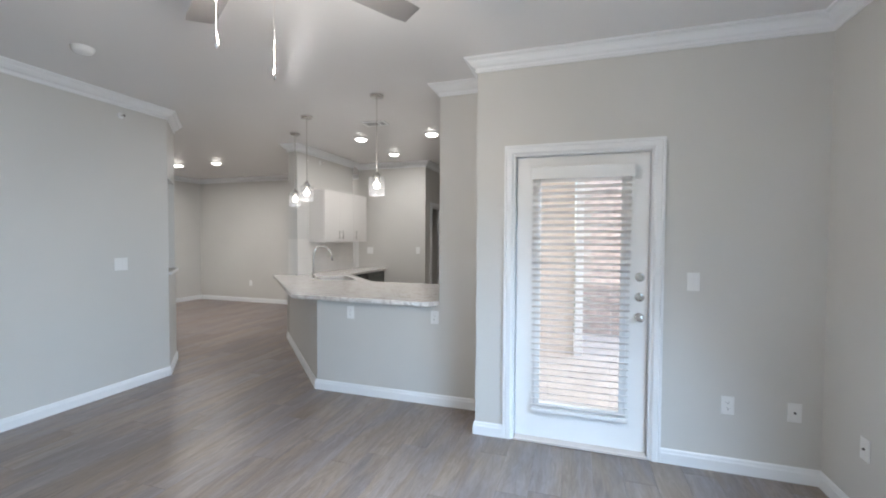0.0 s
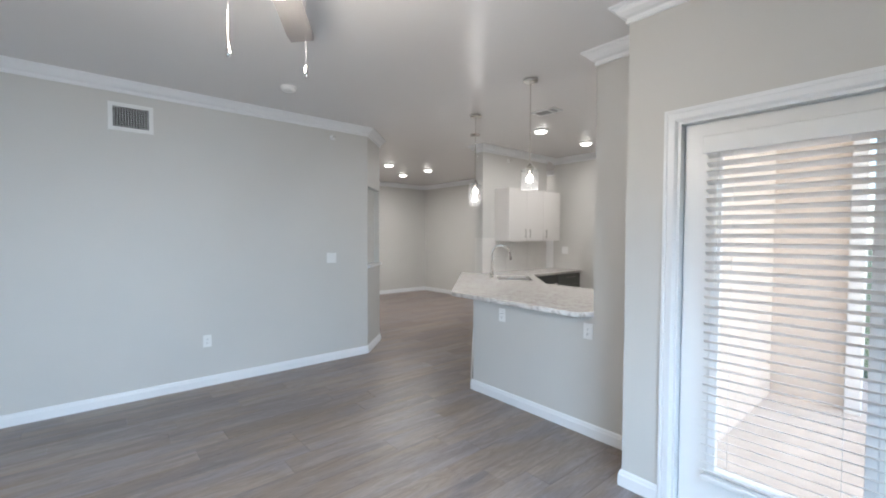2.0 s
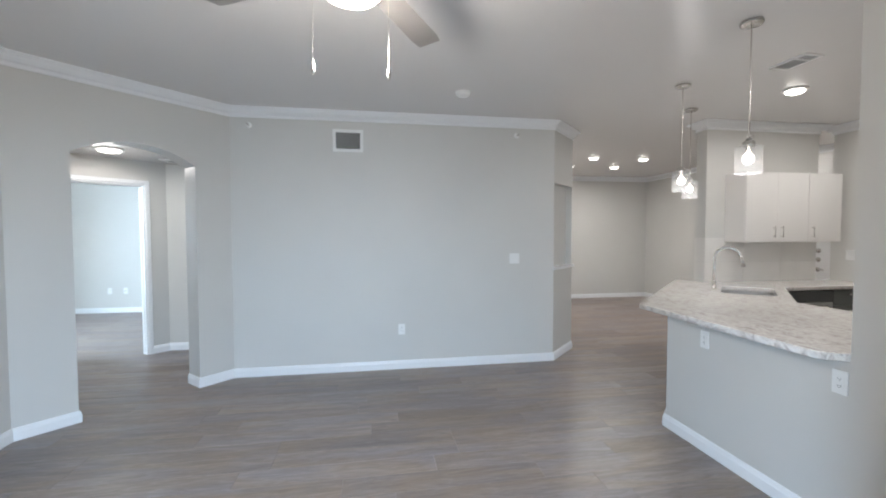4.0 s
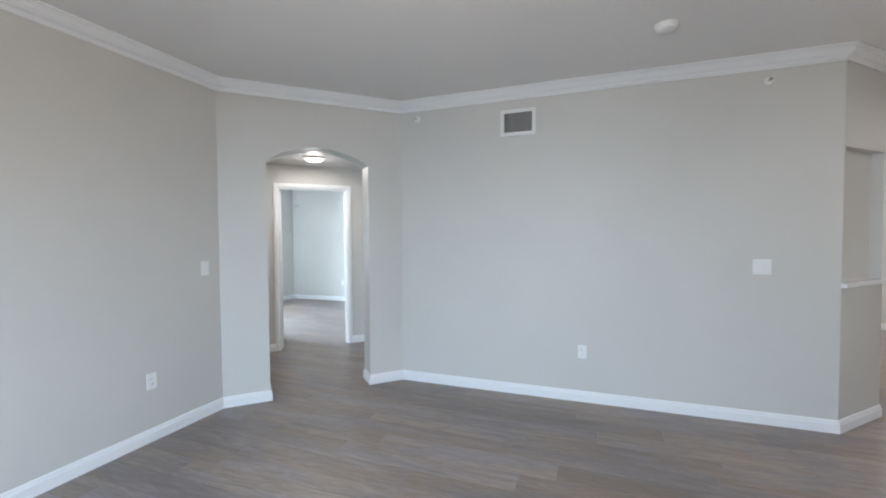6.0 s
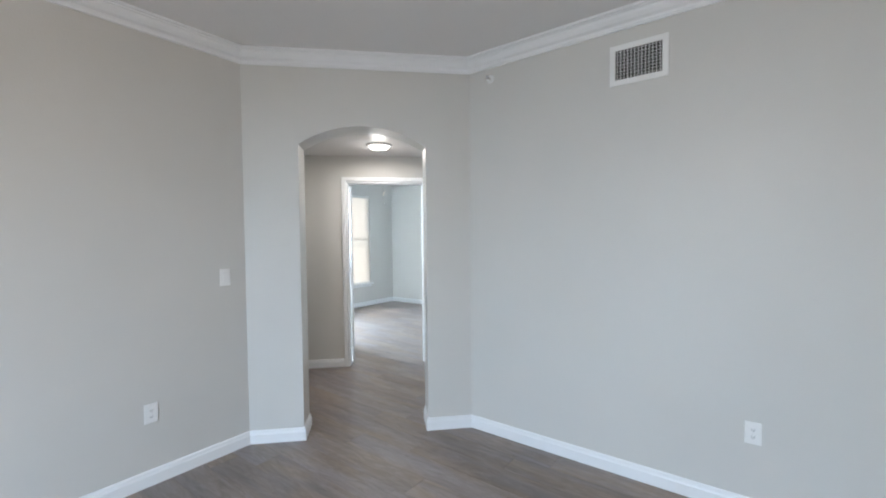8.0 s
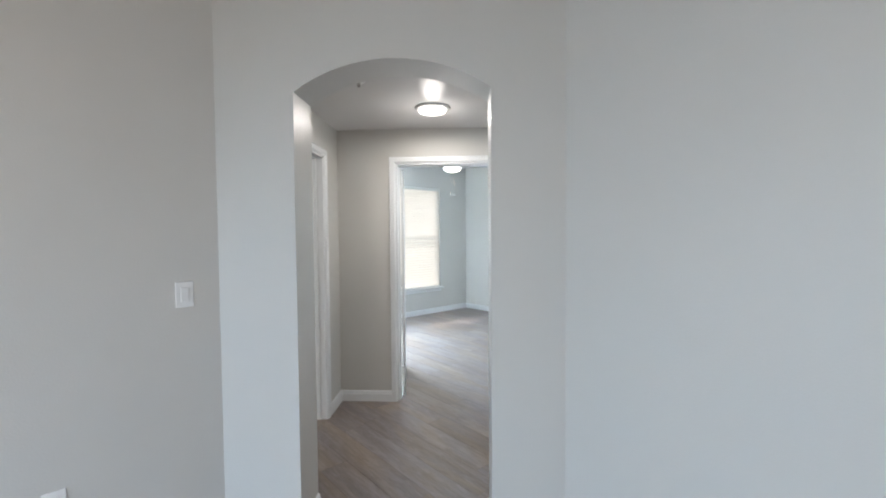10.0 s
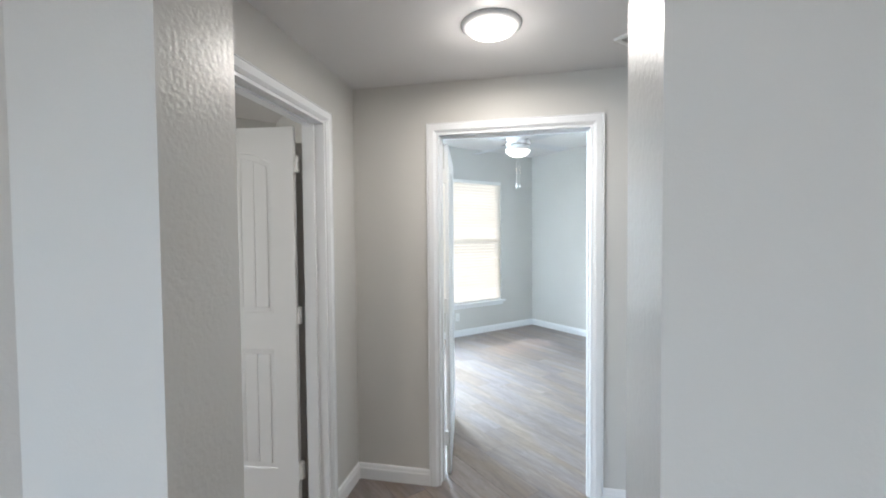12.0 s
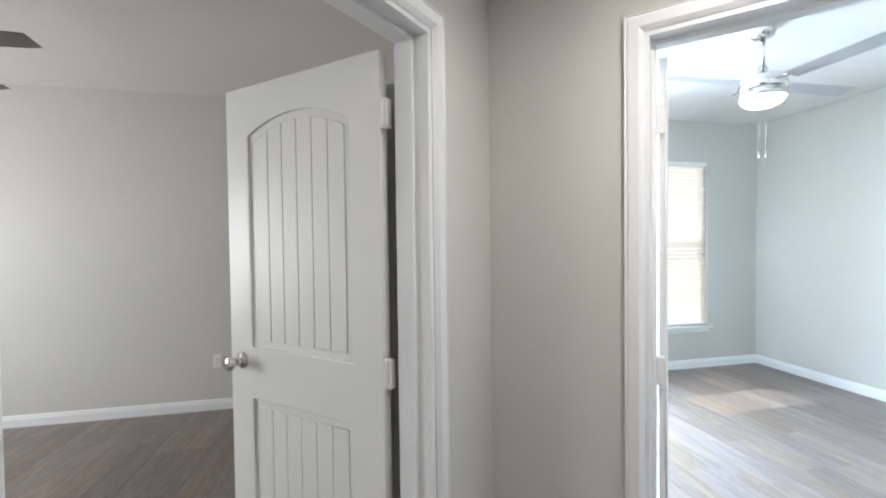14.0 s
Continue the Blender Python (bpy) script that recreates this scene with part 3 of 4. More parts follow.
def plank_door(name, w, h, m, label, knob_z=0.93, both=True, front_knob=True):
    """Two-panel plank door, hinged at x = 0; its faces look along -y and +y."""
    ob = empty(name, m, label, "door", kind="structure")
    th, face = 0.035, 0.010
    core = part("slab", box(0.0, w, face, th - face, 0.0, h), DOORW, ob)
    e = 0.125
    panels = [(e, w - e, 0.235, 0.875, 0.0), (e, w - e, 1.075, h - 0.125, 0.060)]
    for side in (0, 1) if both else (0,):
        holes = [arched(a, b, c, d, r) for a, b, c, d, r in panels]
        fr = filled("face_frame", [rect(0.0, w, 0.0, h)] + holes, face, 0.0048, DOORW, ob, res=3)
        if side:
            fr.matrix_local = Matrix.Translation((w, th, 0)) @ Matrix.Rotation(math.pi, 4, "Z")
        for a, b, c, d, r in panels:
            inset = 0.026
            a, b, c, d = a + inset, b - inset, c + inset, d - inset
            n = 6
            for i in range(n):
                x0 = a + (b - a) * i / n + 0.0013
                x1 = a + (b - a) * (i + 1) / n - 0.0013
                if r:
                    hw = (b - a) / 2
                    rr = r - 0.006
                    R2 = (hw * hw + rr * rr) / (2 * rr)
                    tops = [(x, d - rr + math.sqrt(max(R2 * R2 - (x - (a + b) / 2) ** 2, 0)) - (R2 - rr)) for x in (x1, (x0 + x1) / 2, x0)]
                else:
                    tops = [(x1, d), (x0, d)]
                pl = filled("plank", [[(x0, c), (x1, c)] + tops], 0.006, 0.0024, DOORW, ob, res=1)
                pl.matrix_local = (Matrix.Translation((0, face - 0.0030, 0)) if not side
                                   else Matrix.Translation((w, th - face + 0.0030, 0)) @ Matrix.Rotation(math.pi, 4, "Z"))
    if front_knob:
        knob(ob, w - 0.07, -0.0, knob_z, -1)
    if both or not front_knob:
        knob(ob, w - 0.07, th, knob_z, 1)
    for z in (0.23, h / 2 + 0.035, h - 0.195):
        hb = bmesh.new()
        lathe([(0.0, -0.048), (0.0065, -0.046), (0.0065, 0.046), (0.0, 0.048)], 10, hb, (-0.006, th + 0.004, z))
        bx(hb, -0.024, 0.001, 0.010, th + 0.002, z - 0.044, z + 0.044)
        part("hinge", hb, PLASTIC, ob, "white painted butt hinge")
    return ob


def knob(parent, x, y, z, s):
    prof = [(0.0, 0.0), (0.032, 0.0), (0.032, 0.005), (0.026, 0.010), (0.013, 0.013), (0.011, 0.032), (0.020, 0.038), (0.027, 0.050), (0.026, 0.060), (0.018, 0.066), (0.0, 0.068)]
    b = lathe(prof, 20)
    b.transform(Matrix.Translation((x, y, z)) @ Matrix.Rotation(radians(90 if s < 0 else -90), 4, "X"))
    return part("knob", b, BRIGHT, parent, "polished nickel round door knob", smooth=True)


# bedroom doorway and its door, standing open against the side
frame_bed = casing_frame("door_frame_1", BD1 - BD0, 2.078, T, hall_pose(BD0, HN, 0), "white moulded casing round the bedroom doorway", c=0.050)
bed_door = plank_door("door_1", 0.80, 2.03, hall_pose(BD0 + 0.052, HN + T + 0.002, 0.008) @ pose(0, 0, 0, 0, 0, 98),
                      "white panelled bedroom door standing open into the bedroom", both=False, front_knob=False)
# second bedroom doorway and its half-open door
m_cl = Matrix(((NN.x, -U.x, 0, hall(HU, CD0)[0]), (NN.y, -U.y, 0, hall(HU, CD0)[1]), (0, 0, 1, 0), (0, 0, 0, 1)))
frame_2 = casing_frame("door_frame_2", CD1 - CD0, 2.078, T, m_cl, "white moulded casing round the second bedroom doorway", back=False, c=0.050)
hx, hy = -3.436, -2.140
ex, ey = -2.832, -2.655
ang = math.degrees(math.atan2(ey - hy, ex - hx))
leaf = plank_door("door_2", 0.742, 2.048, pose(hx, hy, 0.010, 0, 0, ang) @ pose(0.022, 0, 0), "white two-panel arched plank door standing half open", 1.015)

# exterior door: frame, slab with a glass light, blind, locks
DX0, DX1 = -0.092, 0.822
ext_frame = casing_frame("door_frame_3", DX1 - DX0, 2.06, 0.14, pose(DX0, YD, 0), "white moulded casing round the patio door")
ext = empty("door_3", pose(DX0 + 0.022, YD + 0.045, 0.022), "white steel patio door with a full glass light", "door", kind="structure")
w, h = DX1 - DX0 - 0.044, 2.015
gx0, gx1, gz0, gz1 = 0.165, w - 0.165, 0.25, 1.90
filled("slab", [rect(0, w, 0, h), rect(gx0, gx1, gz0, gz1)], 0.044, 0.002, DOORW, ext)
lite = filled("lite_frame", [rect(gx0 - 0.035, gx1 + 0.035, gz0 - 0.035, gz1 + 0.035), rect(gx0 + 0.006, gx1 - 0.006, gz0 + 0.006, gz1 - 0.006)], 0.018, 0.006, TRIM, ext)
lite.location = (0, -0.012, 0)
pane = part("glass", box(gx0, gx1, 0.020, 0.026, gz0, gz1), PANE_GLASS, ext, "clear glass pane")
pane.visible_shadow = False
for z, big in ((1.185, 0), (1.05, 0)):
    b = lathe([(0, 0), (0.031, 0), (0.031, 0.008), (0.026, 0.014), (0.020, 0.016), (0.018, 0.017), (0, 0.018)], 20)
    bx(b, -0.004, 0.004, -0.014, 0.014, 0.016, 0.027, 0.001)
    b.transform(Matrix.Translation((w - 0.05, 0.0, z)) @ Matrix.Rotation(radians(90), 4, "X"))
    part("deadbolt", b, STEEL, ext, "brushed nickel deadbolt turn", smooth=False)
knob(ext, w - 0.05, 0.0, 0.915, -1)
tagged(part("threshold", box(DX0 + 0.018, DX1 - 0.018, YD - 0.02, YD + 0.13, 0.004, 0.020, 0.004), CONCRETE), "pale metal and wood door threshold", "threshold", kind="structure")

blind = empty("window_blind", pose(DX0 + 0.022, YD + 0.005, 0.022), "white horizontal slat blind hanging on the patio door, slats open", "blind")
bx0, bx1 = 0.115, w - 0.112
part("headrail", box(bx0, bx1, -0.018, 0.024, 1.865, 1.925, 0.004), BLIND, blind)
part("valance", box(bx0 - 0.014, bx1 + 0.014, -0.034, -0.0185, 1.852, 1.938, 0.004), BLIND, blind, "white moulded valance over the headrail")
part("bottom_rail", box(bx0 + 0.004, bx1 - 0.004, -0.014, 0.018, 0.205, 0.232, 0.005), BLIND, blind)
slat = bmesh.new()
sw = 0.024
for a, b in ((-1, -0.4), (-0.4, 0.2), (0.2, 1)):
    z0_, z1_ = 0.0035 * (1 - a * a), 0.0035 * (1 - b * b)
    slat.faces.new([slat.verts.new(v) for v in ((bx0, a * sw, z0_), (bx1, a * sw, z0_), (bx1, b * sw, z1_), (bx0, b * sw, z1_))])
bmesh.ops.remove_doubles(slat, verts=slat.verts, dist=1e-5)
bmesh.ops.solidify(slat, geom=slat.faces, thickness=0.0026)
slat_me = part("slat", slat, DOOR_SLAT, blind)
slat_me.matrix_local = pose(0, 0.002, 0.25, -25)
nsl = 37
for i in range(1, nsl):
    o = new("slat", slat_me.data)
    o.parent = blind
    o.matrix_local = pose(0, 0.002, 0.25 + i * (1.845 - 0.25) / (nsl - 1), -25)
for x in (bx0 + 0.12, bx1 - 0.12):
    part("ladder_cord", tube([(x, -0.024, 0.22), (x, -0.024, 1.88)], 0.0012, 5), BLIND, blind)
part("tilt_wand", tube([(bx0 + 0.055, -0.028, 1.20), (bx0 + 0.055, -0.026, 1.87)], 0.004, 8), GLASS, blind, "clear plastic tilt wand")

# entry door far behind the kitchen
fr = casing_frame("door_frame_4", 0.95, 2.06, 0.03, pose(-4.46, 7.995, 0), "white casing round the entry door")
entry = empty("door_4", pose(-4.44, 7.962, 0.01), "white entry door with two deadbolts and a lever", "door", kind="structure")
part("slab", box(0, 0.91, 0, 0.03, 0, 2.03, 0.002), DOORW, entry)
for z in (1.21, 1.075):
    b = lathe([(0, 0), (0.034, 0), (0.034, 0.012), (0.022, 0.02), (0, 0.022)], 16)
    b.transform(Matrix.Translation((0.07, 0, z)) @ Matrix.Rotation(radians(90), 4, "X"))
    part("deadbolt", b, STEEL, entry)
b = lathe([(0, 0), (0.034, 0), (0.034, 0.01), (0.012, 0.014), (0.012, 0.05), (0, 0.05)], 16)
b.transform(Matrix.Translation((0.07, 0, 0.93)) @ Matrix.Rotation(radians(90), 4, "X"))
bx(b, 0.06, 0.18, -0.056, -0.040, 0.922, 0.938, 0.003)
part("lever", b, STEEL, entry)

# pantry doorway
casing_frame("door_frame_5", 0.72, 2.02, T, Matrix(((0, -1, 0, -2.14), (1, 0, 0, 7.26), (0, 0, 1, 0), (0, 0, 0, 1))), "white casing round the dark pantry doorway")


# ---------------- windows ----------------
def window(name, w, h, m, label, covered):
    """Window in an opening; local x along the wall, y outwards, z up from its sill."""
    ob = empty(name, m, label, "window", kind="structure")
    bays = [(0.045, w - 0.045)] if w < 1.2 else [(0.045, w / 2 - 0.045), (w / 2 + 0.045, w - 0.045)]
    sashes = [(x0, x1, z0_, z1_) for x0, x1 in bays for z0_, z1_ in ((0.05, h / 2 - 0.02), (h / 2 + 0.02, h - 0.045))]
    filled("window_frame", [rect(0, w, 0, h)] + [rect(*q) for q in sashes], 0.05, 0.003, TRIM, ob).location = (0, 0.05, 0)
    for x0, x1, z0_, z1_ in sashes:
        g = part("pane", box(x0, x1, 0.072, 0.076, z0_, z1_), PANE_GLASS, ob)
        g.visible_shadow = False
    part("window_sill", box(-0.05, w + 0.05, -0.045, 0.05, -0.028, 0.0, 0.005), TRIM, ob)
    part("apron", box(-0.02, w + 0.02, -0.014, 0.0, -0.075, -0.028, 0.003), TRIM, ob)
    if covered:
        bl = empty("window_blind", m, "white slat blind lowered over the window", "blind")
        part("headrail", box(0.006, w - 0.006, -0.005, 0.04, h - 0.05, h - 0.004, 0.003), BLIND, bl)
        s = bmesh.new()
        bx(s, 0.008, w - 0.008, -0.024, 0.024, -0.0013, 0.0013)
        first = None
        z = h - 0.07
        low = h - covered
        while z > low:
            if first is None:
                first = part("slat", s, SLAT, bl)
                o = first
            else:
                o = new("slat", first.data)
                o.parent = bl
            o.matrix_local = pose(0, 0.018, z, 57 if z > 0.90 else 45)
            z -= 0.044
        part("bottom_rail", box(0.01, w - 0.01, 0.004, 0.034, low - 0.03, low - 0.008, 0.004), BLIND, bl)
        part("tilt_wand", tube([(w - 0.09, -0.03, h - 0.75), (w - 0.09, -0.028, h - 0.06)], 0.004, 6), BLIND, bl)
    return ob


window("window_1", BW1 - BW0, BWZ1 - BWZ0, Matrix(((-1, 0, 0, BW1), (0, -1, 0, YBD), (0, 0, 1, BWZ0), (0, 0, 0, 1))), "white sash window bright with daylight", 1.80)
# unseen window, added only to give the bedroom fill lamp a place
window("added_window_1", 0.9, BWZ1 - BWZ0, Matrix(((-1, 0, 0, -4.55), (0, -1, 0, YBD), (0, 0, 1, BWZ0), (0, 0, 0, 1))), "white sash window bright with daylight", 1.80)
window("window_3", 2.05, 1.65, Matrix(((0, 1, 0, XR), (-1, 0, 0, YB + 3.10), (0, 0, 1, 0.55), (0, 0, 0, 1))), "wide living room window with white frame", 0)
# added window out of view, paired with the second bedroom's fill lamp
window("added_window_2", 1.6, 1.7, Matrix(((0, 1, 0, 1.3), (-1, 0, 0, Y2 + 2.4), (0, 0, 1, 0.5), (0, 0, 0, 1))), "unseen white-framed window added to light the second bedroom", 0)


# ---------------- kitchen ----------------
bm = bmesh.new()
q = 0.12
prism(bm, [(-0.785, YP), (-0.785, YP + q), (-1.97, YP + q), (-3.52, 5.20), (-3.60, 5.20), (-3.60, 5.235), (-2.02, YP)][::-1], 0, 0.874)
bmesh.ops.recalc_face_normals(bm, faces=bm.faces)
tagged(part("peninsula_wall", bm, WALL), "greige painted half wall below the peninsula counter", "half wall", kind="structure")

sink_c, sa = Vector((-2.735, 5.085)), radians(-45)
ax_, ay_ = Vector((math.cos(sa), math.sin(sa))), Vector((-math.sin(sa), math.cos(sa)))
sink_l, sink_w = 0.30, 0.215


def rounded(c, hl, hw, r=0.05, k=5):
    out = []
    for sx, sy, a0 in ((1, 1, 0), (-1, 1, 90), (-1, -1, 180), (1, -1, 270)):
        for i in range(k + 1):
            a = radians(a0 + 90 * i / k)
            lx, ly = sx * (hl - r) + r * math.cos(a), sy * (hw - r) + r * math.sin(a)
            out.append(tuple(c + ax_ * lx + ay_ * ly))
    return out


top = [(-0.788, 3.652), (-0.788, YP + 0.15), (-0.36, YP + 0.15), (-0.36, 4.86), (-2.06, 4.86), (-2.88, 5.68), (-2.88, 6.94), (-3.415, 6.94), (-3.415, 5.195), (-3.58, 5.195), (-3.78, 5.12), (-2.24, 3.56), (-0.86, 3.55)]
ctr = filled("countertop", [top, rounded(sink_c, sink_l, sink_w)], 0.040, 0.005, QUARTZ)
ctr.data.transform(Matrix.Translation((0, 0, 0.915)) @ Matrix.Rotation(radians(-90), 4, "X"))
tagged(ctr, "pale veined polished quartz peninsula countertop", "countertop")

basin = bmesh.new()
rim = rounded(sink_c, sink_l + 0.004, sink_w + 0.004)
low = rounded(sink_c, sink_l - 0.02, sink_w - 0.02)
va = [basin.verts.new((*p, 0.874)) for p in rim]
vb = [basin.verts.new((*p, 0.70)) for p in low]
for i in range(len(va)):
    j = (i + 1) % len(va)
    basin.faces.new((va[i], va[j], vb[j], vb[i]))
basin.faces.new(vb)
bmesh.ops.recalc_face_normals(basin, faces=basin.faces)
bmesh.ops.solidify(basin, geom=basin.faces, thickness=0.002)
sink = tagged(part("sink", basin, SINKM, smooth=True), "undermount stainless steel kitchen sink", "sink")
dr = lathe([(0, 0), (0.045, 0), (0.045, 0.004), (0.03, 0.002), (0, 0.001)], 16)
dr.transform(Matrix.Translation((sink_c.x, sink_c.y, 0.7005)))
part("drain", dr, BRIGHT, sink)

fx, fy = -2.932, 4.880
faucet = empty("faucet", pose(fx, fy, 0.915, 0, 0, 45), "tall brushed nickel gooseneck pull-down kitchen faucet", "faucet")
part("base", lathe([(0, 0), (0.028, 0), (0.028, 0.006), (0.021, 0.012), (0.019, 0.09), (0.0, 0.09)], 20), STEEL, faucet, smooth=True)
neck = [(0, 0, 0.06), (0, 0, 0.20), (0, 0, 0.31)]
for i in range(1, 13):
    a = math.pi * i / 12 * 0.93
    neck.append((0.112 - 0.112 * math.cos(a), 0, 0.31 + 0.112 * math.sin(a)))
part("neck", tube(neck, 0.0125, 14), STEEL, faucet, smooth=True)
ex_, ez_ = neck[-1][0], neck[-1][2]
part("spray_head", tube([(ex_, 0, ez_ + 0.005), (ex_ + 0.012, 0, ez_ - 0.05), (ex_ + 0.022, 0, ez_ - 0.10)], [0.0145, 0.0165, 0.019], 14), STEEL, faucet, smooth=True)
part("handle", tube([(0, -0.018, 0.055), (0, -0.040, 0.062), (-0.005, -0.055, 0.085), (-0.012, -0.062, 0.14)], [0.012, 0.011, 0.007, 0.006], 10), STEEL, faucet, smooth=True)


def bar_pull(parent, x, y, z, length=0.13):
    b = tube([(x, y, z - length / 2), (x, y, z + length / 2)], 0.005, 8)
    for s in (-1, 1):
        t2 = tube([(x, y, z + s * (length / 2 - 0.018)), (x - 0.028, y, z + s * (length / 2 - 0.018))], 0.004, 6)
        me = bpy.data.meshes.new("tmp")
        t2.to_mesh(me)
        b.from_mesh(me)
        t2.free()
        bpy.data.meshes.remove(me)
    part("handle", b, STEEL, parent, "slim brushed nickel bar handle", smooth=True)


# wall cabinets on the kitchen wall: a double unit and a narrow single
CX0, CXF, CZ0, CZ1 = -3.418, -3.14, 1.385, 2.155
for y0, y1, doors in ((5.45, 6.26, 2), (6.262, 6.71, 1)):
    cab = empty("wall_cabinet", pose(0, 0, 0), "white flat-front upper kitchen cabinet with bar handles" if doors == 2 else "narrow white flat-front upper kitchen cabinet", "cabinet", group="upper cabinets")
    part("body", box(CX0, CXF - 0.021, y0, y1, CZ0, CZ1, 0.001), CABINET, cab)
    dw = (y1 - y0) / doors
    for i in range(doors):
        a, b_ = y0 + i * dw + 0.0015, y0 + (i + 1) * dw - 0.0015
        d = part("door", box(CXF - 0.020, CXF, a, b_, CZ0 + 0.001, CZ1 - 0.001, 0.0015), CABINET, cab)
        hy_ = (b_ - 0.05) if (doors == 2 and i == 0) else (a + 0.05)
        bar_pull(d, CXF + 0.028, hy_, CZ0 + 0.11)

# backsplash slabs
spl = tagged(new("backsplash"), "polished white marble-look tile backsplash", "backsplash", kind="structure")
for y0, y1 in ((5.20, 5.70), (5.702, 6.21), (6.212, 6.718)):
    for z0_, z1_ in ((0.917, 1.15), (1.152, 1.43 if y0 < 5.3 else CZ0 - 0.001)):
        part("tile", box(-3.419, -3.410, y0, y1, z0_, z1_, 0.001), TILE, spl)
for z0_, z1_ in ((0.917, 1.15), (1.152, 1.43)):
    part("tile", box(-3.57, -3.411, 5.190, 5.199, z0_, z1_, 0.001), TILE, spl)

# base units: body under the run, dishwasher and drawer unit
base = empty("base_cabinet", pose(0, 0, 0), "charcoal painted base cabinet with drawer and bar handle", "cabinet")
part("body", box(-3.415, -2.93, 6.33, 6.94, 0.10, 0.872), DARKCAB, base)
part("toe_kick", box(-3.415, -2.99, 6.33, 6.94, 0.0, 0.10), BLACKM, base)
for z0_, z1_ in ((0.70, 0.868), (0.105, 0.695)):
    d = part("drawer", box(-2.929, -2.909, 6.333, 6.937, z0_, z1_, 0.002), DARKCAB, base)
    b = tube([(-2.88, 6.50, z1_ - 0.05), (-2.88, 6.77, z1_ - 0.05)], 0.005, 8)
    bx(b, -2.91, -2.88, 6.515, 6.523, z1_ - 0.054, z1_ - 0.046)
    bx(b, -2.91, -2.88, 6.747, 6.755, z1_ - 0.054, z1_ - 0.046)
    part("handle", b, STEEL, d, "brushed nickel bar handle")
dish = empty("dishwasher", pose(0, 0, 0), "black dishwasher built in below the counter", "dishwasher")
part("body", box(-3.41, -2.93, 5.715, 6.325, 0.10, 0.868), BLACKM, dish)
part("door", box(-2.929, -2.905, 5.718, 6.322, 0.12, 0.735, 0.004), DISHM, dish, "dark stainless steel door")
part("control_panel", box(-2.929, -2.902, 5.718, 6.322, 0.742, 0.865, 0.006), BLACKM, dish)
part("handle", tube([(-2.900, 5.80, 0.700), (-2.868, 5.83, 0.700), (-2.868, 6.21, 0.700), (-2.900, 6.24, 0.700)], 0.010, 8), STEEL, dish, "brushed steel bar handle")
pen = empty("peninsula_cabinet", pose(0, 0, 0), "charcoal base cabinets under the peninsula counter", "cabinet")
bm = bmesh.new()
prism(bm, [(-0.79, YP + 0.151), (-0.42, YP + 0.151), (-0.42, 4.82), (-2.03, 4.82), (-2.90, 5.69), (-3.40, 5.69), (-3.40, 5.24), (-1.95, YP + 0.125)], 0.0, 0.62)
bmesh.ops.recalc_face_normals(bm, faces=bm.faces)
part("body", bm, DARKCAB, pen)
part("frame_front", box(-2.02, -0.42, 4.80, 4.83, 0.62, 0.872), DARKCAB, pen)


# ---------------- lamps ----------------
def pendant(x, y, label):
    ob = empty("pendant_lamp", pose(x, y, CEIL), label, "pendant lamp", group="pendants over the peninsula")
    part("canopy", lathe([(0, 0), (0.062, 0), (0.062, -0.016), (0.055, -0.022), (0.012, -0.024), (0, -0.024)], 24), STEEL, ob, smooth=True)
    part("rod", tube([(0, 0, -0.02), (0, 0, -0.71)], 0.0045, 8), STEEL, ob)
    part("socket", lathe([(0, -0.70), (0.014, -0.70), (0.018, -0.715), (0.032, -0.72), (0.034, -0.745), (0.030, -0.755), (0.016, -0.756), (0.014, -0.792), (0, -0.792)], 20), STEEL, ob, smooth=True)
    sh = lathe([(0.030, -0.748), (0.072, -0.752), (0.074, -0.758), (0.074, -0.915), (0.070, -0.915), (0.070, -0.760), (0.030, -0.753), (0.030, -0.748)], 28)
    s = part("shade", sh, SHADE_GLASS, ob, "seeded clear glass cylinder shade", smooth=True)
    s.visible_shadow = False
    for zr in (-0.756, -0.910):
        ring = part("shade_rim", lathe([(0.0745, zr - 0.0035), (0.0765, zr), (0.0745, zr + 0.0035), (0.0695, zr + 0.0035), (0.0675, zr), (0.0695, zr - 0.0035), (0.0745, zr - 0.0035)], 28), SHADE_RIM, s, smooth=True)
        ring.visible_shadow = False
    part("bulb", lathe([(0, -0.788), (0.012, -0.790), (0.024, -0.802), (0.030, -0.820), (0.028, -0.838), (0.017, -0.852), (0, -0.857)], 16), BULB, ob, "lit frosted bulb", smooth=True)
    lamp = bpy.data.lights.new("pendant_light", "POINT")
    lamp.energy, lamp.color, lamp.shadow_soft_size = PENDANT_WATTS, WARM, 0.03
    lo = new("pendant_light", lamp)
    lo.location = (x, y, CEIL - 0.89)
    return ob


for x, y in ((-1.415, 3.705), (-2.45, 4.088), (-3.055, 4.68)):
    pendant(x, y, "brushed nickel pendant lamp with clear glass cylinder shade")


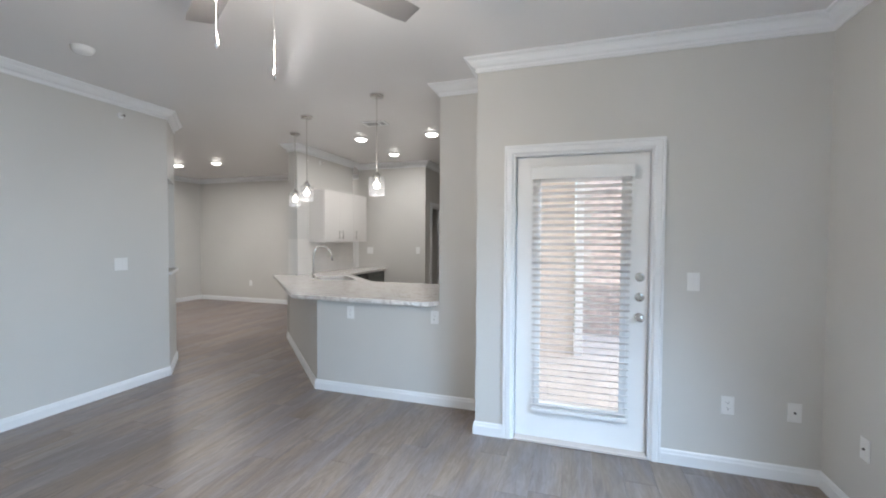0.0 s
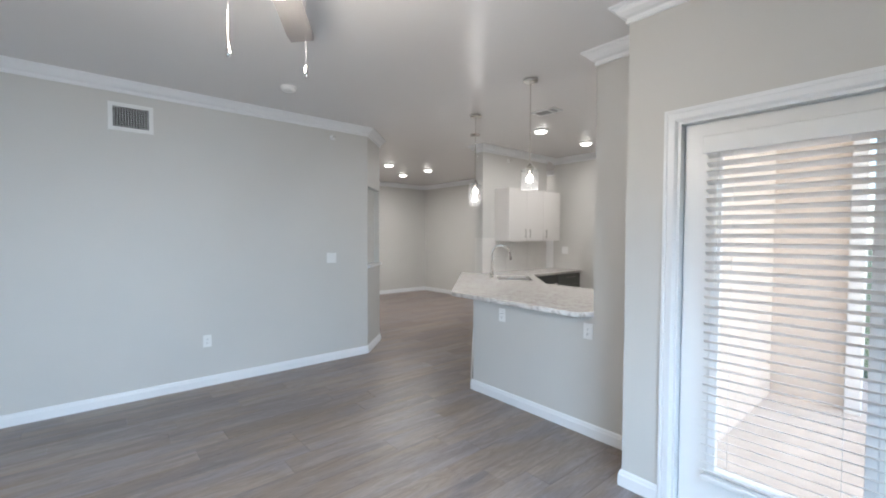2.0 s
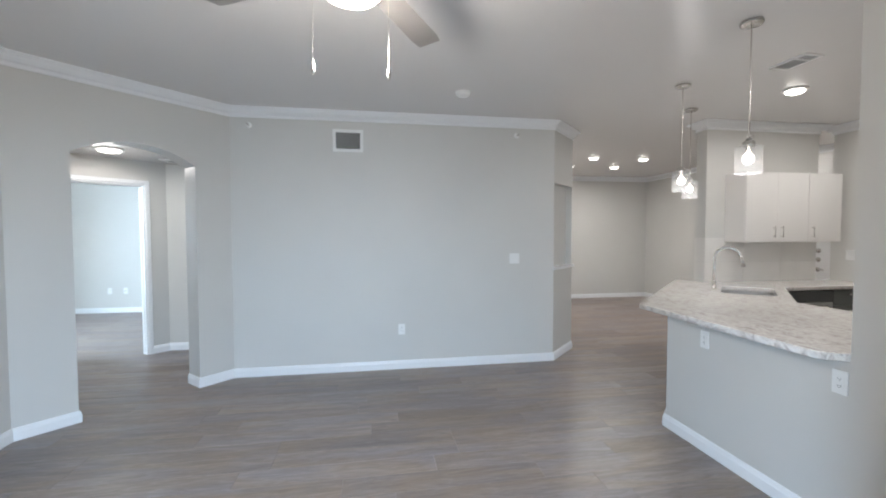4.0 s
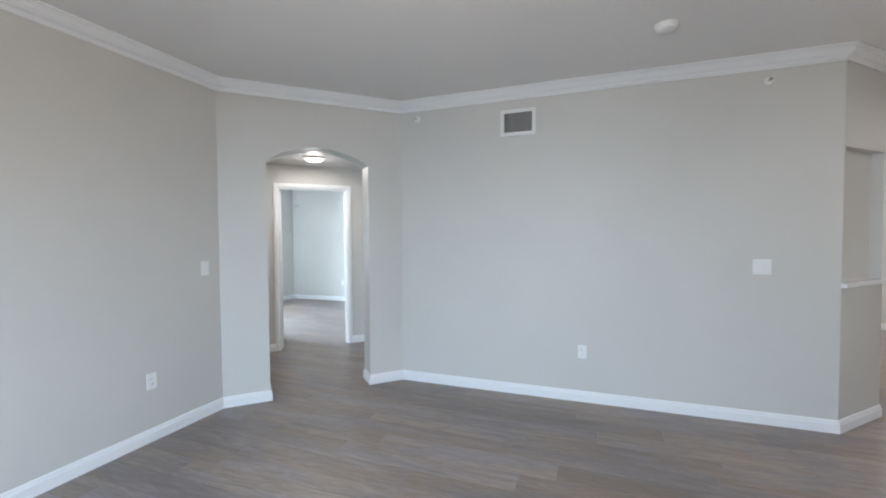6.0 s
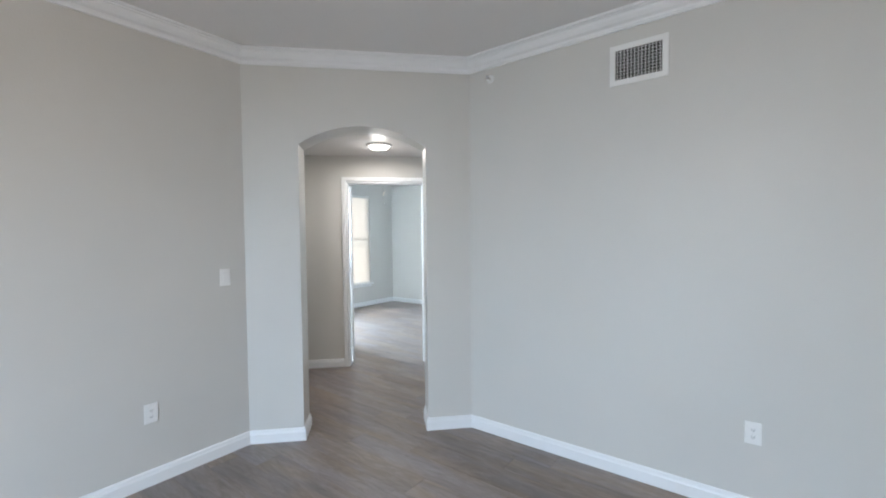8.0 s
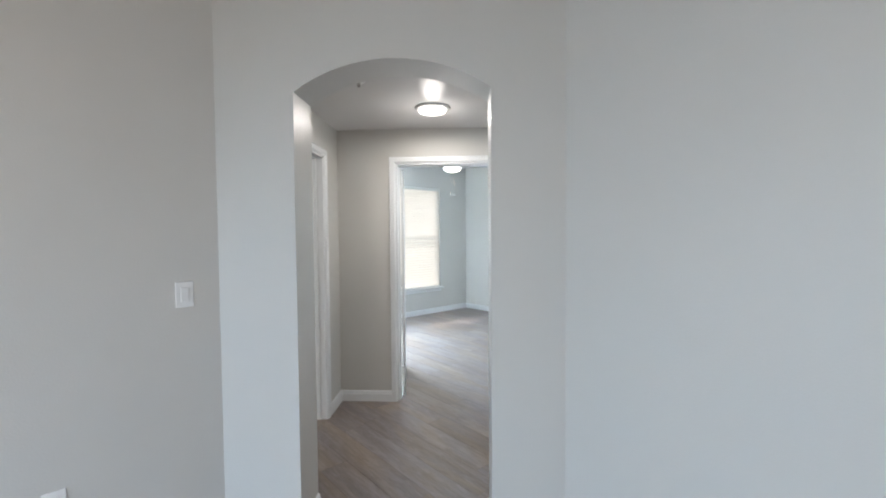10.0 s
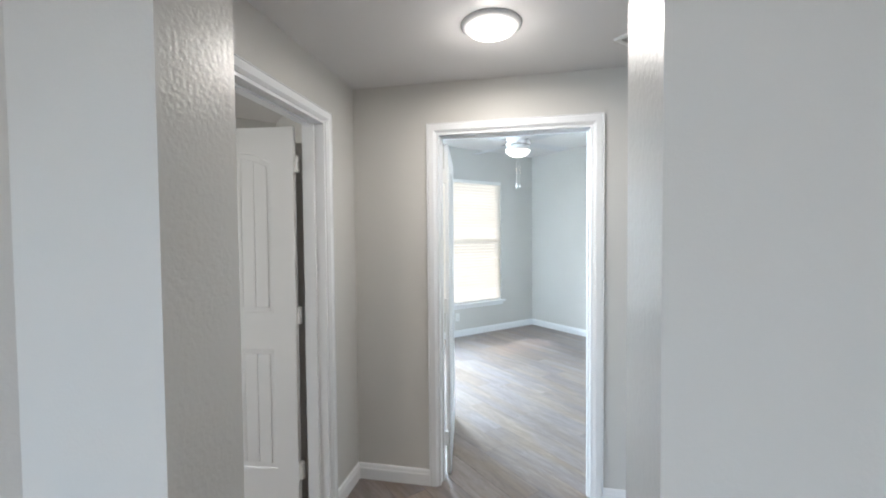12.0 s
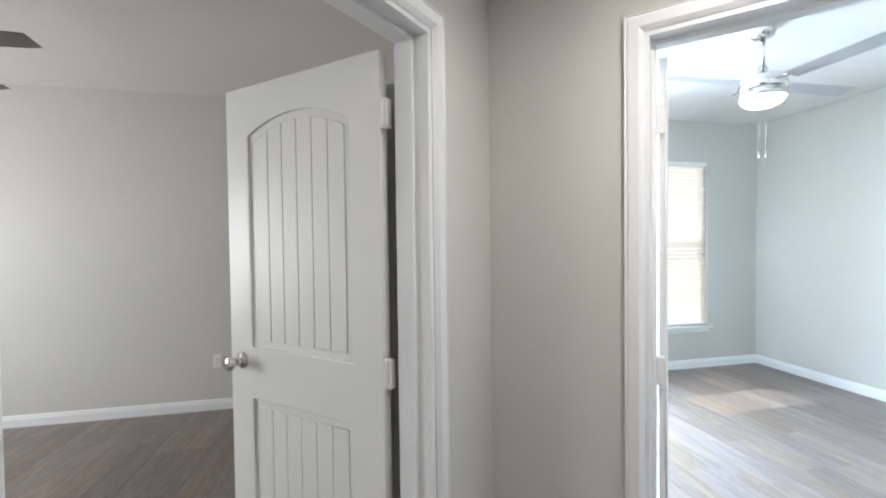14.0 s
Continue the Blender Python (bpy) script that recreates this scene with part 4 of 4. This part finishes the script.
def downlight(x, y, z, disc, r=0.085, watts=DOWN_WATTS, label="round white flush LED ceiling light, lit"):
    ob = empty("ceiling_light", pose(x, y, z), label, "ceiling light", group="flush ceiling lights")
    part("trim_ring", lathe([(r * 0.8, 0), (r + 0.012, 0), (r + 0.010, -0.010), (r, -0.016), (r * 0.86, -0.017), (r * 0.8, -0.012)], 28), PLASTIC, ob, smooth=True)
    part("diffuser", lathe([(0, -0.042), (r * 0.5, -0.039), (r * 0.78, -0.030), (r * 0.86, -0.016), (r * 0.86, -0.004), (0, -0.004)], 28), disc, ob, "glowing diffuser", smooth=True)
    area_lamp("downlight_lamp", (x, y, z - 0.045), (x, y + 0.0001, z - 1), r * 1.8, r * 1.8, watts, WARM, "DISK")
    return ob


for x, y in ((-2.38, 5.15), (-1.40, 5.17), (-2.38, 6.18)):
    downlight(x, y, CEIL, LAMP_DISC)
for x, y in ((-5.74, 6.02), (-6.62, 6.02), (-5.74, 5.10), (-6.62, 5.10)):
    downlight(x, y, CEIL, LAMP_DISC, watts=DINING_WATTS)
downlight(-4.40, 7.60, CEIL, LAMP_DISC, 0.085, 3.0)
downlight(-4.0, -1.25, HALL_CEIL, HALL_DISC, 0.115, HALL_WATTS, "round white flush hall ceiling light, lit")
hall_lamp = bpy.data.lights.new("hall_light_lamp", "POINT")
hall_lamp.energy, hall_lamp.color, hall_lamp.shadow_soft_size = 1.8, WARM, 0.08
new("hall_light_lamp", hall_lamp).location = (-4.0, -1.25, HALL_CEIL - 0.14)


def ceiling_fan(x, y, angles, z_blade, bowl_mat, blade_mat, label, watts, reach=0.69, drop=0.0, chain=((0, -0.13), (0, 0.13)), chain_len=0.25, body=BRIGHT):
    ob = empty("ceiling_fan", pose(x, y, CEIL), label, "ceiling fan")
    zb = z_blade - CEIL
    part("canopy", lathe([(0, 0), (0.068, 0), (0.068, -0.02), (0.060, -0.045), (0.020, -0.055), (0, -0.055)], 24), body, ob, smooth=True)
    part("downrod", tube([(0, 0, -0.05), (0, 0, zb + 0.10)], 0.013, 12), body, ob, smooth=True)
    part("motor_housing", lathe([(0, zb + 0.12), (0.022, zb + 0.12), (0.030, zb + 0.085), (0.075, zb + 0.060), (0.118, zb + 0.045), (0.128, zb + 0.030), (0.128, zb - 0.022), (0.118, zb - 0.036), (0, zb - 0.036)], 32), body, ob, smooth=True)
    part("switch_housing", lathe([(0, zb - 0.036), (0.122, zb - 0.038), (0.128, zb - 0.045), (0.128, zb - 0.078), (0.120, zb - 0.084), (0, zb - 0.084)], 32), body, ob, smooth=True)
    part("bowl", lathe([(0.120, zb - 0.085), (0.116, zb - 0.098), (0.098, zb - 0.118), (0.066, zb - 0.134), (0.030, zb - 0.142), (0, zb - 0.144)], 32), bowl_mat, ob, "glowing frosted glass bowl", smooth=True)
    for a in angles:
        b = bmesh.new()
        n = 8
        for i in range(n + 1):
            s = i / n
            r = 0.17 + (reach - 0.17) * s
            hw = 0.052 + 0.012 * s
            if i == n:
                hw = 0.054
            b.verts.new((r, -hw, 0.009)), b.verts.new((r, hw, -0.009))
        b.verts.ensure_lookup_table()
        for i in range(n):
            b.faces.new((b.verts[2 * i], b.verts[2 * i + 2], b.verts[2 * i + 3], b.verts[2 * i + 1]))
        bmesh.ops.solidify(b, geom=b.faces, thickness=0.007)
        bl = part("blade", b, blade_mat, ob)
        bl.matrix_local = pose(0, 0, zb, 0, 0, a)
        br = bmesh.new()
        bx(br, 0.10, 0.24, -0.018, 0.018, 0.008, 0.013, 0.002)
        part("blade_iron", br, body, bl)
    for (cx_, cy_), ln in zip(chain, (chain_len, chain_len)):
        c = part("pull_chain", tube([(cx_, cy_, zb - 0.07), (cx_, cy_, zb - 0.07 - ln)], 0.0008, 6), STEEL, ob)
        part("pull_tip", lathe([(0, 0), (0.003, -0.002), (0.006, -0.022), (0.0065, -0.036), (0.003, -0.046), (0, -0.047)], 10, None, (cx_, cy_, zb - 0.07 - ln)), BRIGHT, c, smooth=True)
    d = bpy.data.lights.new("fan_light", "POINT")
    d.energy, d.color, d.shadow_soft_size = watts, FAN_WARM, 0.10
    lo = new("fan_light", d)
    lo.location = (x, y, CEIL + zb - 0.27)
    return ob


ceiling_fan(-0.708, 1.368, (149, 59, 239, 329), 2.44, BOWL, BLADE, "nickel ceiling fan with grey blades and lit frosted bowl", FAN_WATTS, chain=((0.015, -0.131), (0.010, 0.128)), chain_len=0.29)
ceiling_fan(-5.82, -3.0, (0, 90, 180, 270), 2.42, BOWL2, BLADE2, "polished nickel bedroom ceiling fan with pale blades", 3.0, chain=((0.014, -0.010), (-0.022, 0.004)), chain_len=0.34)
ceiling_fan(-1.22, -3.13, (176, 86, 266, 356), 2.40, BOWL2, BLADE, "second bedroom ceiling fan with dark grey blades", 1.0)


# ---------------- small fittings ----------------
def on_wall(x, y, z, nx, ny):
    """Pose on a wall: x along it, -y out of it towards (nx, ny)."""
    n = Vector((nx, ny)).normalized()
    return Matrix(((-n.y, -n.x, 0, x), (n.x, -n.y, 0, y), (0, 0, 1, z), (0, 0, 0, 1)))


def plate(m, name, label, gangs=1, kind_="outlet", category=""):
    ob = empty(name, m, label, category or name.replace("_", " "))
    w_ = 0.072 + 0.046 * (gangs - 1)
    part("cover_plate", box(-w_ / 2, w_ / 2, -0.006, 0.0, -0.058, 0.058, 0.003), PLASTIC, ob)
    for g in range(gangs):
        x0 = (g - (gangs - 1) / 2) * 0.046
        if kind_ == "switch":
            r = part("rocker", box(x0 - 0.0165, x0 + 0.0165, -0.010, -0.005, -0.033, 0.033, 0.002), PLASTIC, ob)
            r.matrix_local = Matrix.Rotation(radians(3), 4, "X")
        elif kind_ == "outlet":
            part("receptacle", box(x0 - 0.0165, x0 + 0.0165, -0.008, -0.005, -0.033, 0.033, 0.0015), PLASTIC, ob)
            for zz in (-0.018, 0.018):
                s = bmesh.new()
                for sx in (-0.006, 0.006):
                    bx(s, x0 + sx - 0.001, x0 + sx + 0.001, -0.0086, -0.0078, zz - 0.004, zz + 0.005)
                bx(s, x0 - 0.002, x0 + 0.002, -0.0086, -0.0078, zz - 0.010, zz - 0.006)
                part("slot", s, DARK, ob)
        elif kind_ == "jack":
            part("jack", lathe([(0, 0), (0.006, 0), (0.006, 0.008), (0, 0.008)], 10), DARK, ob).matrix_local = Matrix.Translation((0, -0.005, 0)) @ Matrix.Rotation(radians(90), 4, "X")
    return ob


OUT = "white plastic duplex outlet plate on the wall"
SWI = "white plastic rocker switch plate on the wall"
plate(on_wall(XL, 3.01, 1.20, 1, 0), "light_switch", "white plastic triple rocker switch plate", 2, "switch", "light switch")
plate(on_wall(XL, 1.725, 0.437, 1, 0), "wall_outlet", OUT, 1, "outlet", "outlet")
plate(on_wall(-2.43, YB, 1.203, 0, 1), "light_switch", SWI, 1, "switch", "light switch")
plate(on_wall(-1.978, YB, 0.431, 0, 1), "wall_outlet", OUT, 1, "outlet", "outlet")
plate(on_wall(1.055, YD, 1.193, 0, -1), "light_switch", SWI, 1, "switch", "light switch")
plate(on_wall(1.26, YD, 0.424, 0, -1), "wall_outlet", OUT, 1, "outlet", "outlet")
plate(on_wall(1.607, YD, 0.423, 0, -1), "cable_jack", "white plastic cable jack plate", 1, "jack", "cable jack")
plate(on_wall(XR, 2.86, 0.412, -1, 0), "cable_jack", "white plastic cable jack plate", 1, "jack", "cable jack")
plate(on_wall(-1.655, YP, 0.763, 0, -1), "wall_outlet", "white outlet plate below the peninsula counter", 1, "outlet", "outlet")
plate(on_wall(-0.825, YP, 0.769, 0, -1), "wall_outlet", "white outlet plate below the peninsula counter", 1, "outlet", "outlet")
plate(on_wall(-6.56, 7.70, 0.42, 0, -1), "wall_outlet", OUT, 1, "outlet", "outlet")
plate(on_wall(-5.48, 7.70, 1.19, 0, -1), "light_switch", SWI, 1, "switch", "light switch")
plate(on_wall(-3.20, 6.95, 1.223, 0, -1), "light_switch", "white double rocker switch plate in the kitchen", 2, "switch", "light switch")
plate(on_wall(-2.275, 6.95, 1.235, 0, -1), "light_switch", SWI, 1, "switch", "light switch")
plate(on_wall(-2.10, Y2, 0.434, 0, 1), "wall_outlet", OUT, 1, "outlet", "outlet")
plate(on_wall(XB, -3.49, 0.41, 1, 0), "wall_outlet", OUT, 1, "outlet", "outlet")
plate(on_wall(XB, -3.22, 0.41, 1, 0), "cable_jack", "white plastic cable jack plate", 1, "jack", "cable jack")
plate(on_wall(-6.35, YBD, 0.29, 0, 1), "wall_outlet", OUT, 1, "outlet", "outlet")

# supply grille high on the west wall
vent = empty("wall_vent", on_wall(XL, 1.170, 2.466, 1, 0), "white metal air supply grille with crossed louvres", "air vent")
filled("frame", [rect(-0.158, 0.158, -0.118, 0.118), rect(-0.125, 0.125, -0.085, 0.085)], 0.010, 0.003, PLASTIC, vent).location = (0, -0.010, 0)
# near-black sheet painted as the shade in the duct behind the louvres
part("duct_shade", box(-0.125, 0.125, -0.0012, -0.0004, -0.085, 0.085), DARK, vent)
for i in range(13):
    x = -0.115 + i * 0.23 / 12
    part("louvre", box(x - 0.0012, x + 0.0012, -0.009, -0.0015, -0.085, 0.085), PLASTIC, vent)
for i in range(9):
    z = -0.075 + i * 0.15 / 8
    part("louvre", box(-0.125, 0.125, -0.0055, -0.0040, z - 0.0010, z + 0.0010), PLASTIC, vent)


def ceiling_vent(x, y, z, lx, ly, label):
    v = empty("ceiling_vent", pose(x, y, z), label, "air vent")
    b = bmesh.new()
    for a in ((-lx, lx, -ly, -ly + 0.02), (-lx, lx, ly - 0.02, ly), (-lx, -lx + 0.02, -ly + 0.02, ly - 0.02), (lx - 0.02, lx, -ly + 0.02, ly - 0.02)):
        bx(b, *a, -0.010, 0.0)
    part("frame", b, PLASTIC, v)
    # the register's grey sheet and slats carry the duct's shade in their colour
    part("duct_shade", box(-lx + 0.02, lx - 0.02, -ly + 0.02, ly - 0.02, -0.002, -0.0005), VENTGREY, v)
    part("divider", box(lx * 0.28, lx * 0.28 + 0.016, -ly + 0.02, ly - 0.02, -0.010, -0.002), PLASTIC, v)
    n = int(ly * 2 / 0.022)
    for i in range(1, n):
        yy = -ly + 2 * ly * i / n
        s = part("slat", box(-lx + 0.02, lx - 0.02, -0.004, 0.004, -0.0008, 0.0008), VENTGREY, v)
        s.matrix_local = pose(0, yy, -0.006, -8)
    return v


ceiling_vent(-1.865, 4.55, CEIL, 0.138, 0.082, "white metal ceiling air register over the peninsula")
ceiling_vent(-4.68, -0.85, HALL_CEIL, 0.13, 0.20, "white metal hall ceiling air register")

smoke = empty("smoke_detector", pose(-2.92, 2.24, CEIL), "white round smoke detector on the ceiling", "smoke detector")
part("base", lathe([(0, 0), (0.068, 0), (0.068, -0.008), (0, -0.008)], 28), PLASTIC, smoke, smooth=True)
part("cover", lathe([(0.062, -0.008), (0.060, -0.026), (0.050, -0.036), (0.020, -0.040), (0, -0.040)], 28), PLASTIC, smoke, smooth=True)


def sprinkler(x, y, z, nx, ny):
    s = empty("sprinkler_head", on_wall(x, y, z, nx, ny), "small chrome sidewall sprinkler with white escutcheon", "sprinkler")
    R90 = Matrix.Rotation(radians(90), 4, "X")
    b = lathe([(0, 0), (0.030, 0), (0.028, 0.005), (0.012, 0.008), (0, 0.008)], 18)
    b.transform(R90)
    part("escutcheon", b, PLASTIC, s, smooth=True)
    b = lathe([(0.007, 0.006), (0.007, 0.03), (0.003, 0.034), (0.003, 0.046), (0.012, 0.048), (0.012, 0.050), (0, 0.050)], 12)
    b.transform(R90)
    part("nozzle", b, BRIGHT, s, smooth=True)


sprinkler(XL, 3.03, 2.585, 1, 0)
sprinkler(XL, 0.185, 2.59, 1, 0)
sprinkler(-3.42, 5.75, 2.60, 1, 0)
hall_det = empty("hall_detector", pose(-3.31, -1.09, HALL_CEIL), "small white hall ceiling detector", "detector")
part("base", box(-0.03, 0.03, -0.03, 0.03, -0.03, 0.0, 0.004), PLASTIC, hall_det)
part("sensor", lathe([(0, -0.03), (0.012, -0.03), (0.010, -0.05), (0, -0.055)], 12), BRIGHT, hall_det)


# ---------------- outside ----------------
tagged(part("ground", box(-150, 150, -150, 150, -0.62, -0.60), GROUND), "grass ground around the building", "ground", kind="structure")
tagged(part("patio_floor", box(-0.21, 3.2, YD + 0.14, 7.1, -0.20, -0.05), CONCRETE), "pale concrete patio slab", "patio", kind="structure")
tagged(part("patio_side_wall", box(-0.221, -0.195, YD + 0.14, 5.86, -0.05, 2.9), STUCCO), "beige stucco side wall of the patio", "wall", kind="structure")
tagged(part("patio_wall", box(-0.195, 0.32, 5.86, 6.0, -0.05, 2.715), STUCCO), "beige stucco patio wall", "wall", kind="structure")
post = tagged(part("patio_post", box(0.33, 0.43, 5.80, 5.95, -0.05, 2.715, 0.006), TRIM), "white square patio post", "post", kind="structure")
# unseen slab added above the patio; it blocks direct sun on floor and walls
tagged(part("patio_sun_block", box(-0.195, 3.2, YD + 0.145, 6.0, 2.72, 2.80), STUCCO), "unseen beige slab added over the patio to keep direct sun out", "ceiling", kind="structure")
brick_wall = tagged(part("brick_wall", box(0.44, 3.2, 7.12, 7.24, -0.6, 5.0), MORTAR), "red-brown brick wall across the patio", "brick wall", kind="structure")
me = box(0, 0.203, 0, 0.02, 0, 0.062, 0.002)
first_brick = part("brick", me, BRICK, brick_wall)
first_brick.location = (0.45, 7.105, -0.02)
for r in range(38):
    for c in range(5):
        if r or c:
            o = new("brick", first_brick.data)
            o.parent = brick_wall
            o.location = (0.45 + c * 0.213 + (0.1065 if r % 2 else 0), 7.105, -0.02 + r * 0.072)


# glowing panel standing in for bright sky behind the bedroom blinds
tagged(part("backdrop", box(-13.0, -3.0, -7.06, -7.0, -0.6, 4.2), SKYGLOW), "glowing panel added outside the bedroom windows to whiten them", "backdrop", kind="structure")


# ---------------- floor planks ----------------
sub_bm = box(-8.15, -0.30, -5.0, 8.13, -0.06, -0.004)
bx(sub_bm, -0.30, 1.88, -5.0, YD + 0.10, -0.06, -0.004)
sub = tagged(part("floor", sub_bm, DARK), "grey-brown wood-look vinyl plank floor", "floor", kind="structure")
PW, PL = 0.181, 1.22
pm = bmesh.new()
g = 0.0011
v = [pm.verts.new(c) for c in ((g, g, 0), (PW - g, g, 0), (PW - g, PL - g, 0), (g, PL - g, 0))]
lo = [pm.verts.new((x, y, -0.003)) for x, y in ((0, 0), (PW, 0), (PW, PL), (0, PL))]
pm.faces.new(v)
for i in range(4):
    j = (i + 1) % 4
    pm.faces.new((lo[i], lo[j], v[j], v[i]))
bmesh.ops.recalc_face_normals(pm, faces=pm.faces)
plank_ob = part("plank", pm, PLANK, sub)
rest_v, rest_f = [], []
rng = random.Random(7)
used = False
for i in range(56):
    x = -8.231 + i * PW
    shift = rng.random() * PL
    for jj in range(12):
        y = -5.25 - shift + jj * PL
        if y + PL < -5.24 or y > 8.1:
            continue
        near = -4.9 < x < 1.8 and -2.6 < y < 4.2 and not (x > -2.3 and y + PL < YB) and not (x < -3.9 and y > 0.6)
        limit = YD + 0.10 if x > -0.42 else 8.2     # indoor floor ends below the patio door
        if near and y + PL < limit:
            o = plank_ob if not used else new("plank", plank_ob.data)
            used = True
            o.parent = sub
            o.location = (x, y, 0)
        else:
            k0 = len(rest_v)
            y0, y1 = max(y, -4.95), min(y + PL, limit)
            if y1 - y0 < 0.02:
                continue
            rest_v += [(x + g, y0 + g, 0), (x + PW - g, y0 + g, 0), (x + PW - g, y1 - g, 0), (x + g, y1 - g, 0),
                       (x, y0, -0.003), (x + PW, y0, -0.003), (x + PW, y1, -0.003), (x, y1, -0.003)]
            rest_f += [(k0, k0 + 1, k0 + 2, k0 + 3)] + [(k0 + 4 + a, k0 + 4 + (a + 1) % 4, k0 + (a + 1) % 4, k0 + a) for a in range(4)]
me = bpy.data.meshes.new("far_planks")
me.from_pydata(rest_v, [], rest_f)
me.materials.append(PLANK)
far = new("far_planks", me)
far.parent = sub
tagged(far, "grey-brown vinyl planks of the further rooms", kind="stuff")
